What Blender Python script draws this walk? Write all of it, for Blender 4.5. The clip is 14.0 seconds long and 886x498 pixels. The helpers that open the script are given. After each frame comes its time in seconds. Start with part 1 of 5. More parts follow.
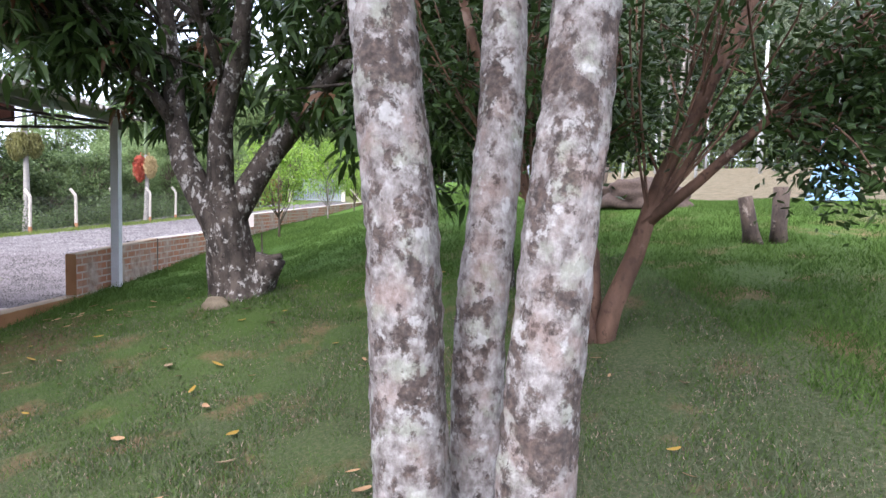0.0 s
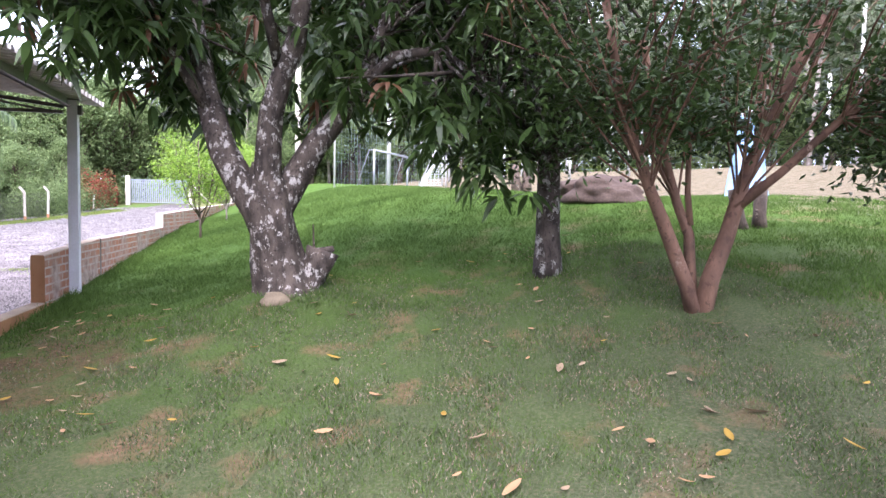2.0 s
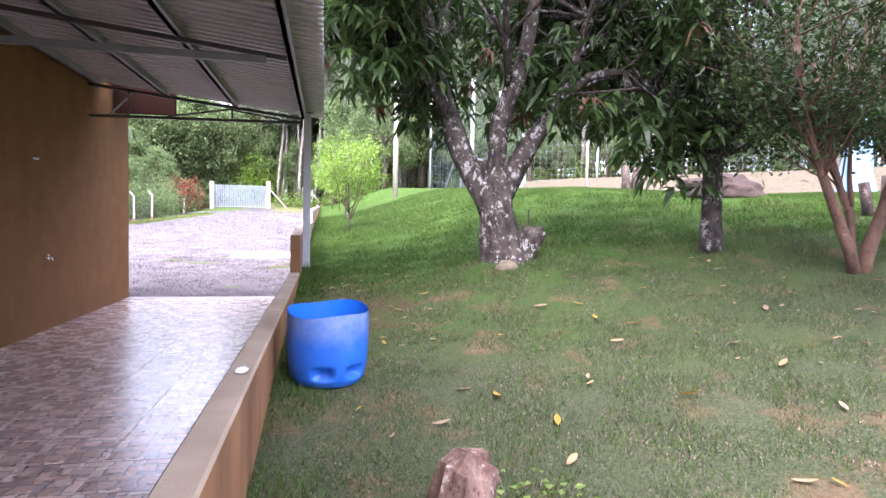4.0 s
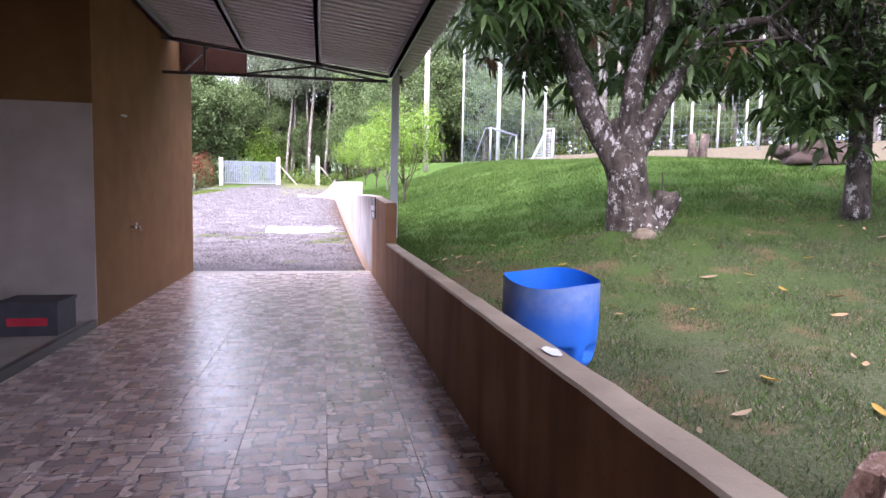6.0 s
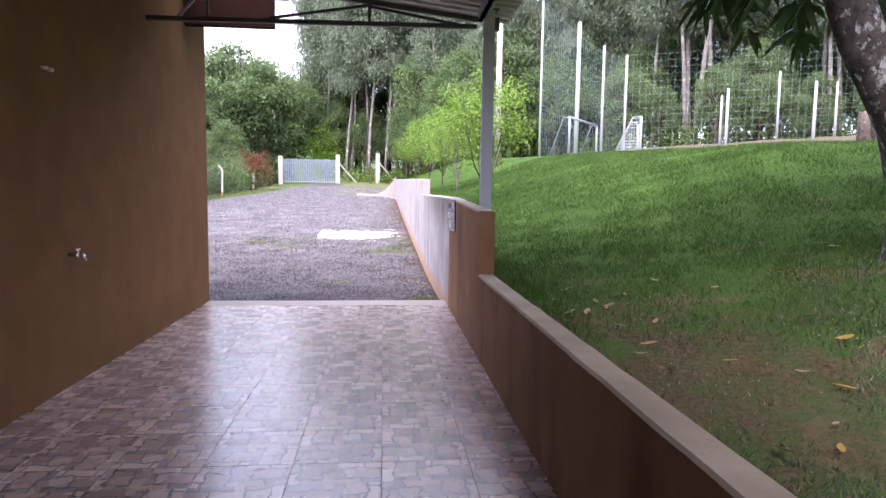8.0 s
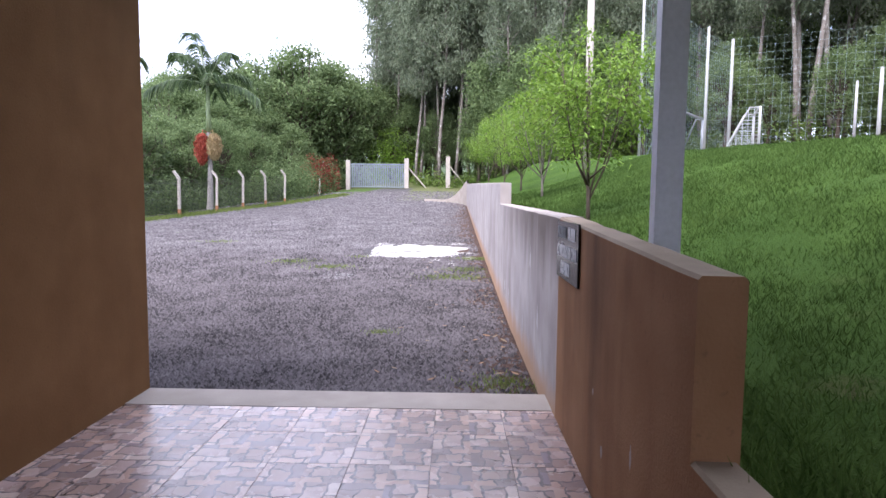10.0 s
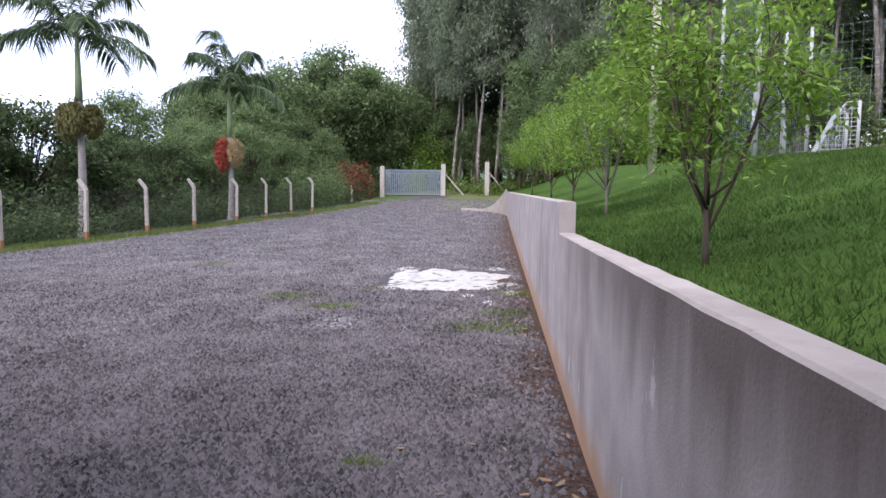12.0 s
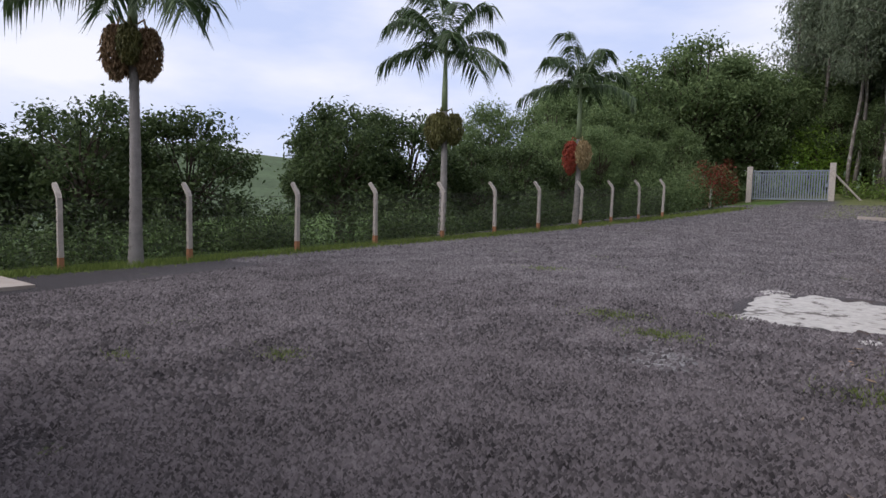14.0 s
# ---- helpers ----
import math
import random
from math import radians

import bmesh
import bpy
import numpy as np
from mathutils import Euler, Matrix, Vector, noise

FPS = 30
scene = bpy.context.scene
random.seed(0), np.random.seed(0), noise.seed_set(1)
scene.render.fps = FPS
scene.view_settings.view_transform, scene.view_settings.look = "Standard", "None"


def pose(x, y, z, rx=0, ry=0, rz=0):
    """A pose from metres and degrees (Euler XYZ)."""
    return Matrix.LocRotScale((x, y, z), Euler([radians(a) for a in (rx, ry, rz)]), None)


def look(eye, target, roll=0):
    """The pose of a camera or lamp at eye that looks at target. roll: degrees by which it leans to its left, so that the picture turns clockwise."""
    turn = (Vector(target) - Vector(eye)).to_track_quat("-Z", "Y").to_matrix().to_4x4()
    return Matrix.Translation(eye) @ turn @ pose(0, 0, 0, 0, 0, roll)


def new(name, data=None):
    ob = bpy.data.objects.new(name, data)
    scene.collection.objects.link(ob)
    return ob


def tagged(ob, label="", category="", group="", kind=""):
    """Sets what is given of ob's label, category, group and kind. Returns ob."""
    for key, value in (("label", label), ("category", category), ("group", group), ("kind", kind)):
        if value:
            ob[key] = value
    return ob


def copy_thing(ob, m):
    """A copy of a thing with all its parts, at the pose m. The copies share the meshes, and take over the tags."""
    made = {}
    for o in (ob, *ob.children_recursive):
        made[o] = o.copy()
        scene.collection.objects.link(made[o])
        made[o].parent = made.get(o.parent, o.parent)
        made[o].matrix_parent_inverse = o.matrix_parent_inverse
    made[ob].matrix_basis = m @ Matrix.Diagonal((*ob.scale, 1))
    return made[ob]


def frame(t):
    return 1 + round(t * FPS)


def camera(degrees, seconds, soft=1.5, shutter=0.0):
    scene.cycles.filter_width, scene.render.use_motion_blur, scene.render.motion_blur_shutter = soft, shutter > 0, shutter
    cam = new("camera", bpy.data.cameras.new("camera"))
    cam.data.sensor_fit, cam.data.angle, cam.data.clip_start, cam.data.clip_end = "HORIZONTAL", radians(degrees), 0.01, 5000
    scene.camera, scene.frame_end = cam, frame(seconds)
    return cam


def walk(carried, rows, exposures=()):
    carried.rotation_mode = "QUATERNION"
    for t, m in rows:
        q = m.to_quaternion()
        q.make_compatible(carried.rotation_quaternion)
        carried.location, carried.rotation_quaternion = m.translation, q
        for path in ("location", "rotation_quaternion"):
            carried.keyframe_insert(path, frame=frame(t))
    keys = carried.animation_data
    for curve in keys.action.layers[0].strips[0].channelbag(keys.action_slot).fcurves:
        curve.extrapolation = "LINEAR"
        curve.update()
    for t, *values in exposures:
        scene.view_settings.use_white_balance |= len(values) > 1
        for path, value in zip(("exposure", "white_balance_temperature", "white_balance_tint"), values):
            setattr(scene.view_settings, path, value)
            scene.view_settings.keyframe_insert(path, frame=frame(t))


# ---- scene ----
cam = camera(71.9, 14.0)
PATH = [
    (0, (4.942, -10.825, 1.979), (4.952, -8.829, 1.847), 1.5),
    (0.5, (4.418, -10.655, 1.937), (4.733, -8.685, 1.802), 1.4),
    (1, (3.897, -10.618, 1.892), (4.339, -8.672, 1.761), 1.1),
    (1.5, (3.322, -10.591, 1.851), (3.845, -8.665, 1.722), 1.0),
    (2, (2.7, -10.733, 1.794), (3.23, -8.807, 1.685), 1.1),
    (2.5, (2.119, -11.006, 1.715), (2.626, -9.074, 1.62), 1.1),
    (3, (1.584, -11.343, 1.653), (2.025, -9.394, 1.562), 1.1),
    (3.5, (1.042, -11.712, 1.574), (1.445, -9.755, 1.489), 1.1),
    (4, (0.495, -11.968, 1.501), (0.875, -10.007, 1.41), 1.2),
    (4.2, (0.288, -12.044, 1.456), (0.662, -10.082, 1.353), 1.3),
    (4.7, (-0.21, -12.11, 1.39), (0.18, -10.15, 1.27), 1.25),
    (5.3, (-0.63, -11.78, 1.34), (-0.23, -9.82, 1.20), 1.2),
    (5.9, (-0.82, -11.13, 1.315), (-0.43, -9.17, 1.155), 1.15),
    (6.5, (-0.902, -10.297, 1.316), (-0.521, -8.341, 1.146), 1.1),
    (7, (-0.941, -9.535, 1.33), (-0.578, -7.576, 1.158), 1.1),
    (7.5, (-0.895, -8.775, 1.368), (-0.63, -6.8, 1.196), 0.9),
    (8, (-0.81, -7.931, 1.377), (-0.614, -5.948, 1.203), 0.8),
    (8.5, (-0.771, -7.145, 1.398), (-0.639, -5.156, 1.229), 0.6),
    (9, (-0.693, -6.269, 1.4), (-0.667, -4.276, 1.234), 0.6),
    (11.5, (-0.701, -2.185, 1.644), (-0.783, -0.193, 1.491), 0.6),
    (12, (-0.669, -1.508, 1.683), (-0.834, 0.48, 1.536), 0.6),
    (12.5, (-0.679, -0.821, 1.649), (-1.022, 1.144, 1.504), 0.7),
    (13, (-0.704, -0.34, 1.648), (-1.281, 1.57, 1.506), 0.8),
    (13.5, (-0.784, 0.003, 1.629), (-1.749, 1.749, 1.482), 1.0),
    (14, (-0.884, 0.189, 1.644), (-2.082, 1.783, 1.492), 1.4),
]
walk(cam, [(t, look(e, g, r)) for t, e, g, r in PATH],
     exposures=[(0, 2.25, 6150, 17), (1, 2.5, 6150, 20), (3, 2.88, 6050, 28), (4.2, 2.92, 6050, 28), (6.5, 2.55, 6050, 30), (9, 2.0, 6000, 23), (11.5, 1.25, 6050, 21), (12.5, 0.87, 6050, 20), (14, 0.1, 6350, 17)])

# ---- world and sun: a bright overcast sky ----
world = bpy.data.worlds.new("world")
scene.world = world
world.use_nodes = True
wn, wl = world.node_tree.nodes, world.node_tree.links
sky = wn.new("ShaderNodeTexSky")
sky.sky_type, sky.sun_disc = "NISHITA", False
sky.sun_elevation, sky.sun_rotation = radians(52), radians(205)
skyscale = wn.new("ShaderNodeVectorMath")
skyscale.operation = "SCALE"
skyscale.inputs["Scale"].default_value = 0.075
wl.new(sky.outputs[0], skyscale.inputs[0])
wtc = wn.new("ShaderNodeTexCoord")
wmap = wn.new("ShaderNodeMapping")
wmap.inputs["Scale"].default_value = (1.0, 1.0, 3.2)
wl.new(wtc.outputs["Generated"], wmap.inputs[0])
cloud = wn.new("ShaderNodeTexNoise")
cloud.inputs["Scale"].default_value, cloud.inputs["Detail"].default_value = 2.2, 7.0
wl.new(wmap.outputs[0], cloud.inputs[0])
cramp = wn.new("ShaderNodeValToRGB")
cramp.color_ramp.elements[0].position, cramp.color_ramp.elements[1].position = 0.36, 0.62
cramp.color_ramp.elements[0].color = (0.55, 0.65, 0.88, 1)
cramp.color_ramp.elements[1].color = (0.9, 0.92, 0.96, 1)
wl.new(cloud.outputs[0], cramp.inputs[0])
wmix = wn.new("ShaderNodeMixRGB")
wmix.inputs[0].default_value = 0.86
wl.new(skyscale.outputs[0], wmix.inputs[1])
wl.new(cramp.outputs[0], wmix.inputs[2])
wl.new(wmix.outputs[0], wn["Background"].inputs[0])
wn["Background"].inputs[1].default_value = 1.08
sun = new("sun", bpy.data.lights.new("sun", "SUN"))
sun.data.energy, sun.data.angle, sun.data.color = 1.9, radians(55), (1.0, 0.96, 0.9)
sun.matrix_world = pose(0, 0, 30, 38, 0, -25)


# ---- material helpers ----
class Nodes:
    """A node material whose colour is built step by step."""

    def __init__(self, name, rough=0.8, coord="Object"):
        self.m = bpy.data.materials.new(name)
        self.m.use_nodes = True
        self.n, self.l = self.m.node_tree.nodes, self.m.node_tree.links
        self.b = self.n["Principled BSDF"]
        self.b.inputs["Roughness"].default_value = rough
        self.tc = self.n.new("ShaderNodeTexCoord").outputs[coord]

    def add(self, kind, **values):
        nd = self.n.new(kind)
        for k, v in values.items():
            nd.inputs[k.replace("_", " ")].default_value = v
        return nd

    def mapped(self, scale):
        mp = self.add("ShaderNodeMapping", Scale=scale)
        self.l.new(self.tc, mp.inputs[0])
        return mp.outputs[0]

    def noise(self, scale, detail=5.0, stretch=None, rough=0.55):
        nz = self.add("ShaderNodeTexNoise", Scale=scale, Detail=detail, Roughness=rough)
        self.l.new(self.mapped(stretch) if stretch else self.tc, nz.inputs[0])
        return nz.outputs[0]

    def ramp(self, fac, *stops):
        r = self.n.new("ShaderNodeValToRGB")
        e = r.color_ramp.elements
        while len(e) < len(stops):
            e.new(0.5)
        for el, (p, c) in zip(e, stops):
            el.position = p
            el.color = (*c, 1) if len(c) == 3 else c
        self.l.new(fac, r.inputs[0])
        return r.outputs[0]

    def mask(self, fac, lo, hi):
        mr = self.add("ShaderNodeMapRange", From_Min=lo, From_Max=hi)
        self.l.new(fac, mr.inputs[0])
        return mr.outputs[0]

    def mix(self, fac, a, b, how="MIX"):
        mx = self.n.new("ShaderNodeMixRGB")
        mx.blend_type = how
        for sock, v in ((mx.inputs[0], fac), (mx.inputs[1], a), (mx.inputs[2], b)):
            if isinstance(v, bpy.types.NodeSocket):
                self.l.new(v, sock)
            elif isinstance(v, tuple):
                sock.default_value = (*v, 1)
            else:
                sock.default_value = v
        return mx.outputs[0]

    def math(self, op, a, b=0.0):
        mt = self.n.new("ShaderNodeMath")
        mt.operation = op
        for sock, v in ((mt.inputs[0], a), (mt.inputs[1], b)):
            if isinstance(v, bpy.types.NodeSocket):
                self.l.new(v, sock)
            else:
                sock.default_value = v
        return mt.outputs[0]

    def xyz(self):
        s = self.n.new("ShaderNodeSeparateXYZ")
        self.l.new(self.tc, s.inputs[0])
        return s.outputs

    def bump(self, h, strength=0.4, dist=0.01):
        bp = self.add("ShaderNodeBump", Strength=strength, Distance=dist)
        self.l.new(h, bp.inputs["Height"])
        self.l.new(bp.outputs[0], self.b.inputs["Normal"])
        return self

    def color(self, c):
        if isinstance(c, tuple):
            self.b.inputs["Base Color"].default_value = (*c, 1)
        else:
            self.l.new(c, self.b.inputs["Base Color"])
        return self


def plain(name, c, rough=0.6, metal=0.0, var=0.25, scale=9.0, bump=0.15):
    k = Nodes(name, rough)
    lo, hi = tuple(v * (1 - var) for v in c), tuple(min(1, v * (1 + var)) for v in c)
    k.color(k.mix(0.5, k.ramp(k.noise(scale), (0.3, lo), (0.7, hi)), k.ramp(k.noise(scale * 9, 3), (0.3, lo), (0.7, hi))))
    k.b.inputs["Metallic"].default_value = metal
    k.b.inputs["Specular IOR Level"].default_value = 0.2 if rough > 0.5 else 0.4
    return k.bump(k.noise(scale * 6), bump, 0.004).m


def leaf_mat(name, dark, light, rough=0.45, glow=0.3, gloss=0.3):
    k = Nodes(name, rough)
    g = k.n.new("ShaderNodeNewGeometry")
    c = k.ramp(g.outputs["Random Per Island"], (0.0, dark), (0.75, light), (1.0, tuple(v * 1.25 for v in light)))
    c = k.mix(0.35, c, k.ramp(k.noise(1.1, 2), (0.35, dark), (0.7, light)))
    k.color(c)
    k.b.inputs["Specular IOR Level"].default_value = gloss
    t = k.n.new("ShaderNodeBsdfTranslucent")
    k.l.new(c, t.inputs[0])
    s = k.n.new("ShaderNodeMixShader")
    s.inputs[0].default_value = glow
    k.l.new(k.b.outputs[0], s.inputs[1])
    k.l.new(t.outputs[0], s.inputs[2])
    k.l.new(s.outputs[0], k.n["Material Output"].inputs[0])
    return k.m


def bark_mat(name, base, dark, pale, amount=0.55, scale=14.0):
    """Bark with pale lichen patches."""
    k = Nodes(name, 0.9)
    k.b.inputs["Specular IOR Level"].default_value = 0.15
    c = k.ramp(k.noise(scale * 0.7, 6, (1, 1, 0.45)), (0.35, dark), (0.65, base))
    v = k.noise(scale, 9, (1, 1, 0.7), 0.68)
    v = k.math("ADD", v, k.math("MULTIPLY", k.math("SUBTRACT", k.noise(scale * 0.2, 3), 0.5), 0.3))
    c = k.mix(k.mask(v, amount, amount + 0.07), c, k.ramp(k.noise(scale * 3, 4), (0.3, tuple(x * 0.75 for x in pale)), (0.7, pale)))
    c = k.mix(k.mask(k.noise(scale * 1.9, 8, (1, 1, 0.8), 0.65), 0.56, 0.62), c, dark)
    k.color(c)
    return k.bump(k.noise(scale * 3.5, 8, (1, 1, 0.5)), 0.7, 0.015).m


# lawn: grass over soil, with worn spots and a sandy field further off
k = Nodes("lawn_grass", 0.95)
x, y, z = k.xyz()
c = k.ramp(k.noise(60, 6), (0.3, (0.035, 0.062, 0.012)), (0.55, (0.065, 0.112, 0.022)), (0.75, (0.1, 0.142, 0.04)))
c = k.mix(0.5, c, k.ramp(k.noise(0.7, 4), (0.35, (0.03, 0.076, 0.009)), (0.65, (0.068, 0.13, 0.018))))
dry = k.math("MULTIPLY", k.mask(k.math("ADD", y, k.math("MULTIPLY", k.noise(0.8, 4), 5.0)), -1.5, -5.5), 0.8)
c = k.mix(dry, c, k.ramp(k.noise(45, 6), (0.3, (0.042, 0.048, 0.026)), (0.5, (0.075, 0.08, 0.05)), (0.72, (0.15, 0.122, 0.09))))
worn = k.math("MULTIPLY", k.mask(k.noise(1.9, 6), 0.54, 0.7), k.mask(y, 0.0, -4.5))
c = k.mix(worn, c, k.ramp(k.noise(25, 5), (0.3, (0.12, 0.07, 0.042)), (0.7, (0.21, 0.14, 0.085))))
lx, ly = k.math("SUBTRACT", x, 0.8), k.math("ADD", y, 5.0)
near2 = k.math("ADD", k.math("MULTIPLY", lx, k.math("MULTIPLY", lx, 0.8)), k.math("MULTIPLY", ly, k.math("MULTIPLY", ly, 0.2)))
litter = k.mask(k.math("ADD", near2, k.math("MULTIPLY", k.noise(3.0, 7), 2.6)), 1.9, 1.2)
c = k.mix(k.math("MULTIPLY", litter, 0.85), c, k.ramp(k.noise(30, 6), (0.3, (0.05, 0.03, 0.02)), (0.7, (0.17, 0.1, 0.062))))
edge = k.math("ADD", x, k.math("MULTIPLY", k.noise(0.5, 4), 3.0))
sand = k.mask(edge, 11.3, 12.2)
c = k.mix(sand, c, k.ramp(k.noise(6, 6), (0.3, (0.095, 0.085, 0.05)), (0.7, (0.17, 0.135, 0.095))))
k.color(c).bump(k.noise(90, 6), 0.9, 0.03)
k.b.inputs["Specular IOR Level"].default_value = 0.1
M_LAWN = k.m

# drive: grey gravel, a green verge along the fence, rough land beyond it
k = Nodes("drive_gravel", 0.9)
x, y, z = k.xyz()
c = k.ramp(k.noise(55, 8), (0.34, (0.02, 0.018, 0.018)), (0.5, (0.095, 0.086, 0.088)), (0.66, (0.2, 0.186, 0.19)))
c = k.mix(0.3, c, k.ramp(k.noise(0.6, 4), (0.35, (0.06, 0.054, 0.054)), (0.65, (0.125, 0.117, 0.117))))
# near base painted dark like gaps between stones; paler far part imitates glare
c = k.mix(k.mask(y, 13.0, 3.0), c, k.ramp(k.noise(40, 8), (0.35, (0.014, 0.012, 0.012)), (0.65, (0.07, 0.062, 0.064))))
dirt = k.math("MULTIPLY", k.mask(k.noise(1.3, 5), 0.45, 0.62), k.mask(x, -2.4, -0.4))
c = k.mix(k.math("MULTIPLY", dirt, 0.75), c, (0.11, 0.066, 0.045))
seam = k.mask(k.math("ADD", x, k.math("MULTIPLY", k.noise(2.3, 6), 0.9)), -0.6, 0.05)
c = k.mix(k.math("MULTIPLY", seam, 0.85), c, k.ramp(k.noise(26, 7), (0.32, (0.035, 0.021, 0.016)), (0.68, (0.13, 0.072, 0.048))))
verge = k.math("MULTIPLY", k.mask(k.math("ADD", x, k.math("MULTIPLY", k.noise(1.2, 4), 0.8)), -4.5, -3.9), k.mask(k.math("ADD", y, k.math("MULTIPLY", k.noise(1.0, 4), 1.5)), 36.5, 38.5))
c = k.mix(verge, c, k.ramp(k.noise(14, 6), (0.3, (0.08, 0.11, 0.035)), (0.7, (0.19, 0.185, 0.085))))
tuft = k.math("MULTIPLY", k.mask(k.noise(0.9, 6), 0.64, 0.7), 0.8)
c = k.mix(tuft, c, k.ramp(k.noise(40, 4), (0.3, (0.06, 0.09, 0.02)), (0.7, (0.13, 0.16, 0.05))))
dx, dy = k.math("ADD", x, 2.9), k.math("SUBTRACT", y, 6.9)
far2 = k.math("ADD", k.math("MULTIPLY", dx, k.math("MULTIPLY", dx, 2.5)), k.math("MULTIPLY", dy, dy))
dust = k.mask(k.math("ADD", far2, k.math("MULTIPLY", k.noise(9, 7), 1.4)), 1.15, 0.5)
c = k.mix(k.math("MULTIPLY", dust, 0.8), c, (0.42, 0.41, 0.4))
off = k.math("SUBTRACT", k.math("MULTIPLY", y, 0.2), x)
off = k.math("ADD", off, k.math("MULTIPLY", k.noise(1.1, 4), 0.7))
c = k.mix(k.mask(off, 18.1, 18.5), c, k.ramp(k.noise(18, 6), (0.3, (0.035, 0.07, 0.014)), (0.7, (0.1, 0.16, 0.035))))
c = k.mix(k.mask(y, 51, 54), c, k.ramp(k.noise(0.4, 6), (0.3, (0.05, 0.08, 0.02)), (0.7, (0.16, 0.17, 0.07))))
k.color(c).bump(k.noise(75, 8), 1.0, 0.03)
k.b.inputs["Specular IOR Level"].default_value = 0.2
M_DRIVE = k.m

M_FAR = plain("far_meadow", (0.07, 0.1, 0.048), 0.95, var=0.4, scale=0.05)
M_GRASSBLADE = leaf_mat("grass_blade", (0.029, 0.062, 0.0125), (0.092, 0.148, 0.037), 0.9, 0.25, 0.05)
M_DRYBLADE = leaf_mat("dry_grass_blade", (0.05, 0.066, 0.034), (0.135, 0.15, 0.092), 0.9, 0.2, 0.05)
M_STRAW = leaf_mat("straw", (0.14, 0.095, 0.068), (0.29, 0.225, 0.175), 0.8, 0.1)
M_STONE = leaf_mat("gravel_stone", (0.011, 0.0095, 0.0095), (0.155, 0.136, 0.138), 0.85, 0.0, 0.2)
# the same stone made paler, for grazing glare on the far drive
M_GLARESTONE = leaf_mat("glare_paled_stone", (0.025, 0.022, 0.022), (0.2, 0.18, 0.182), 0.85, 0.0, 0.2)
M_WEED = leaf_mat("yellowish_weed", (0.09, 0.13, 0.03), (0.21, 0.26, 0.075), 0.9, 0.3, 0.05)


def painted(name, lo, hi, dark, streak=0.5, top=None):
    """Weathered paint on render, with stains that run down and soil splashed at the foot."""
    k = Nodes(name, 0.8)
    k.b.inputs["Specular IOR Level"].default_value = 0.12
    c = k.ramp(k.noise(3.0, 6), (0.3, lo), (0.7, hi))
    c = k.mix(k.math("MULTIPLY", k.mask(k.noise(2.2, 6, (1, 1, 0.18)), 0.48, 0.75), streak), c, dark)
    c = k.mix(k.math("MULTIPLY", k.mask(k.noise(24, 6), 0.62, 0.72), 0.35), c, dark)
    k.color(c)
    return k.bump(k.noise(70, 6), 0.35, 0.006).m


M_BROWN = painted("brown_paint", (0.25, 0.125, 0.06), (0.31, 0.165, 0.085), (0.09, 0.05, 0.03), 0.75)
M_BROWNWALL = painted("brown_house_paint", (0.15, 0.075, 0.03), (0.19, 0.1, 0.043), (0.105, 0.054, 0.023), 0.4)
M_CAP = painted("cement_cap", (0.27, 0.205, 0.145), (0.37, 0.29, 0.21), (0.17, 0.125, 0.09), 0.35)
M_WHITEWALL = painted("off_white_paint", (0.3, 0.25, 0.22), (0.37, 0.31, 0.28), (0.25, 0.2, 0.175), 0.2)
M_CONCRETE = painted("grey_concrete", (0.33, 0.285, 0.245), (0.41, 0.36, 0.31), (0.24, 0.2, 0.17), 0.3)

# cement render of the drive wall: grey, pale lime marks, orange soil splash at the foot
k = Nodes("cement_render", 0.9)
x, y, z = k.xyz()
c = k.ramp(k.noise(2.4, 6), (0.3, (0.34, 0.3, 0.285)), (0.7, (0.45, 0.405, 0.385)))
c = k.mix(k.math("MULTIPLY", k.mask(k.noise(1.6, 7, (1, 1, 0.4)), 0.47, 0.72), 0.6), c, (0.2, 0.17, 0.155))
c = k.mix(k.math("MULTIPLY", k.mask(k.noise(8, 7, (1, 1, 0.3)), 0.55, 0.75), 0.3), c, (0.16, 0.135, 0.12))
damp = k.math("ADD", z, k.math("MULTIPLY", k.noise(3.4, 6, (1, 1, 0.12)), 0.9))
c = k.mix(k.math("MULTIPLY", k.math("MULTIPLY", k.mask(damp, 1.3, 1.75), k.mask(y, 5.0, 1.0)), 0.85), c, (0.12, 0.095, 0.08))
c = k.mix(k.math("MULTIPLY", k.mask(k.noise(3.1, 7, (1, 1, 0.5)), 0.66, 0.69), 0.45), c, (0.62, 0.6, 0.58))
foot = k.math("SUBTRACT", z, k.math("MULTIPLY", k.math("MAXIMUM", k.math("SUBTRACT", y, 3.0), 0.0), 0.036))
foot = k.math("ADD", foot, k.math("MULTIPLY", k.noise(3.0, 6), 0.35))
c = k.mix(k.math("MULTIPLY", k.mask(foot, 0.38, 0.16), 0.85), c, (0.42, 0.25, 0.14))
k.color(c).bump(k.noise(60, 7), 0.4, 0.008)
k.b.inputs["Specular IOR Level"].default_value = 0.15
M_CEMENT = k.m

M_TOP = painted("pale_worn_cement_top", (0.33, 0.285, 0.255), (0.42, 0.37, 0.335), (0.17, 0.14, 0.12), 0.5)

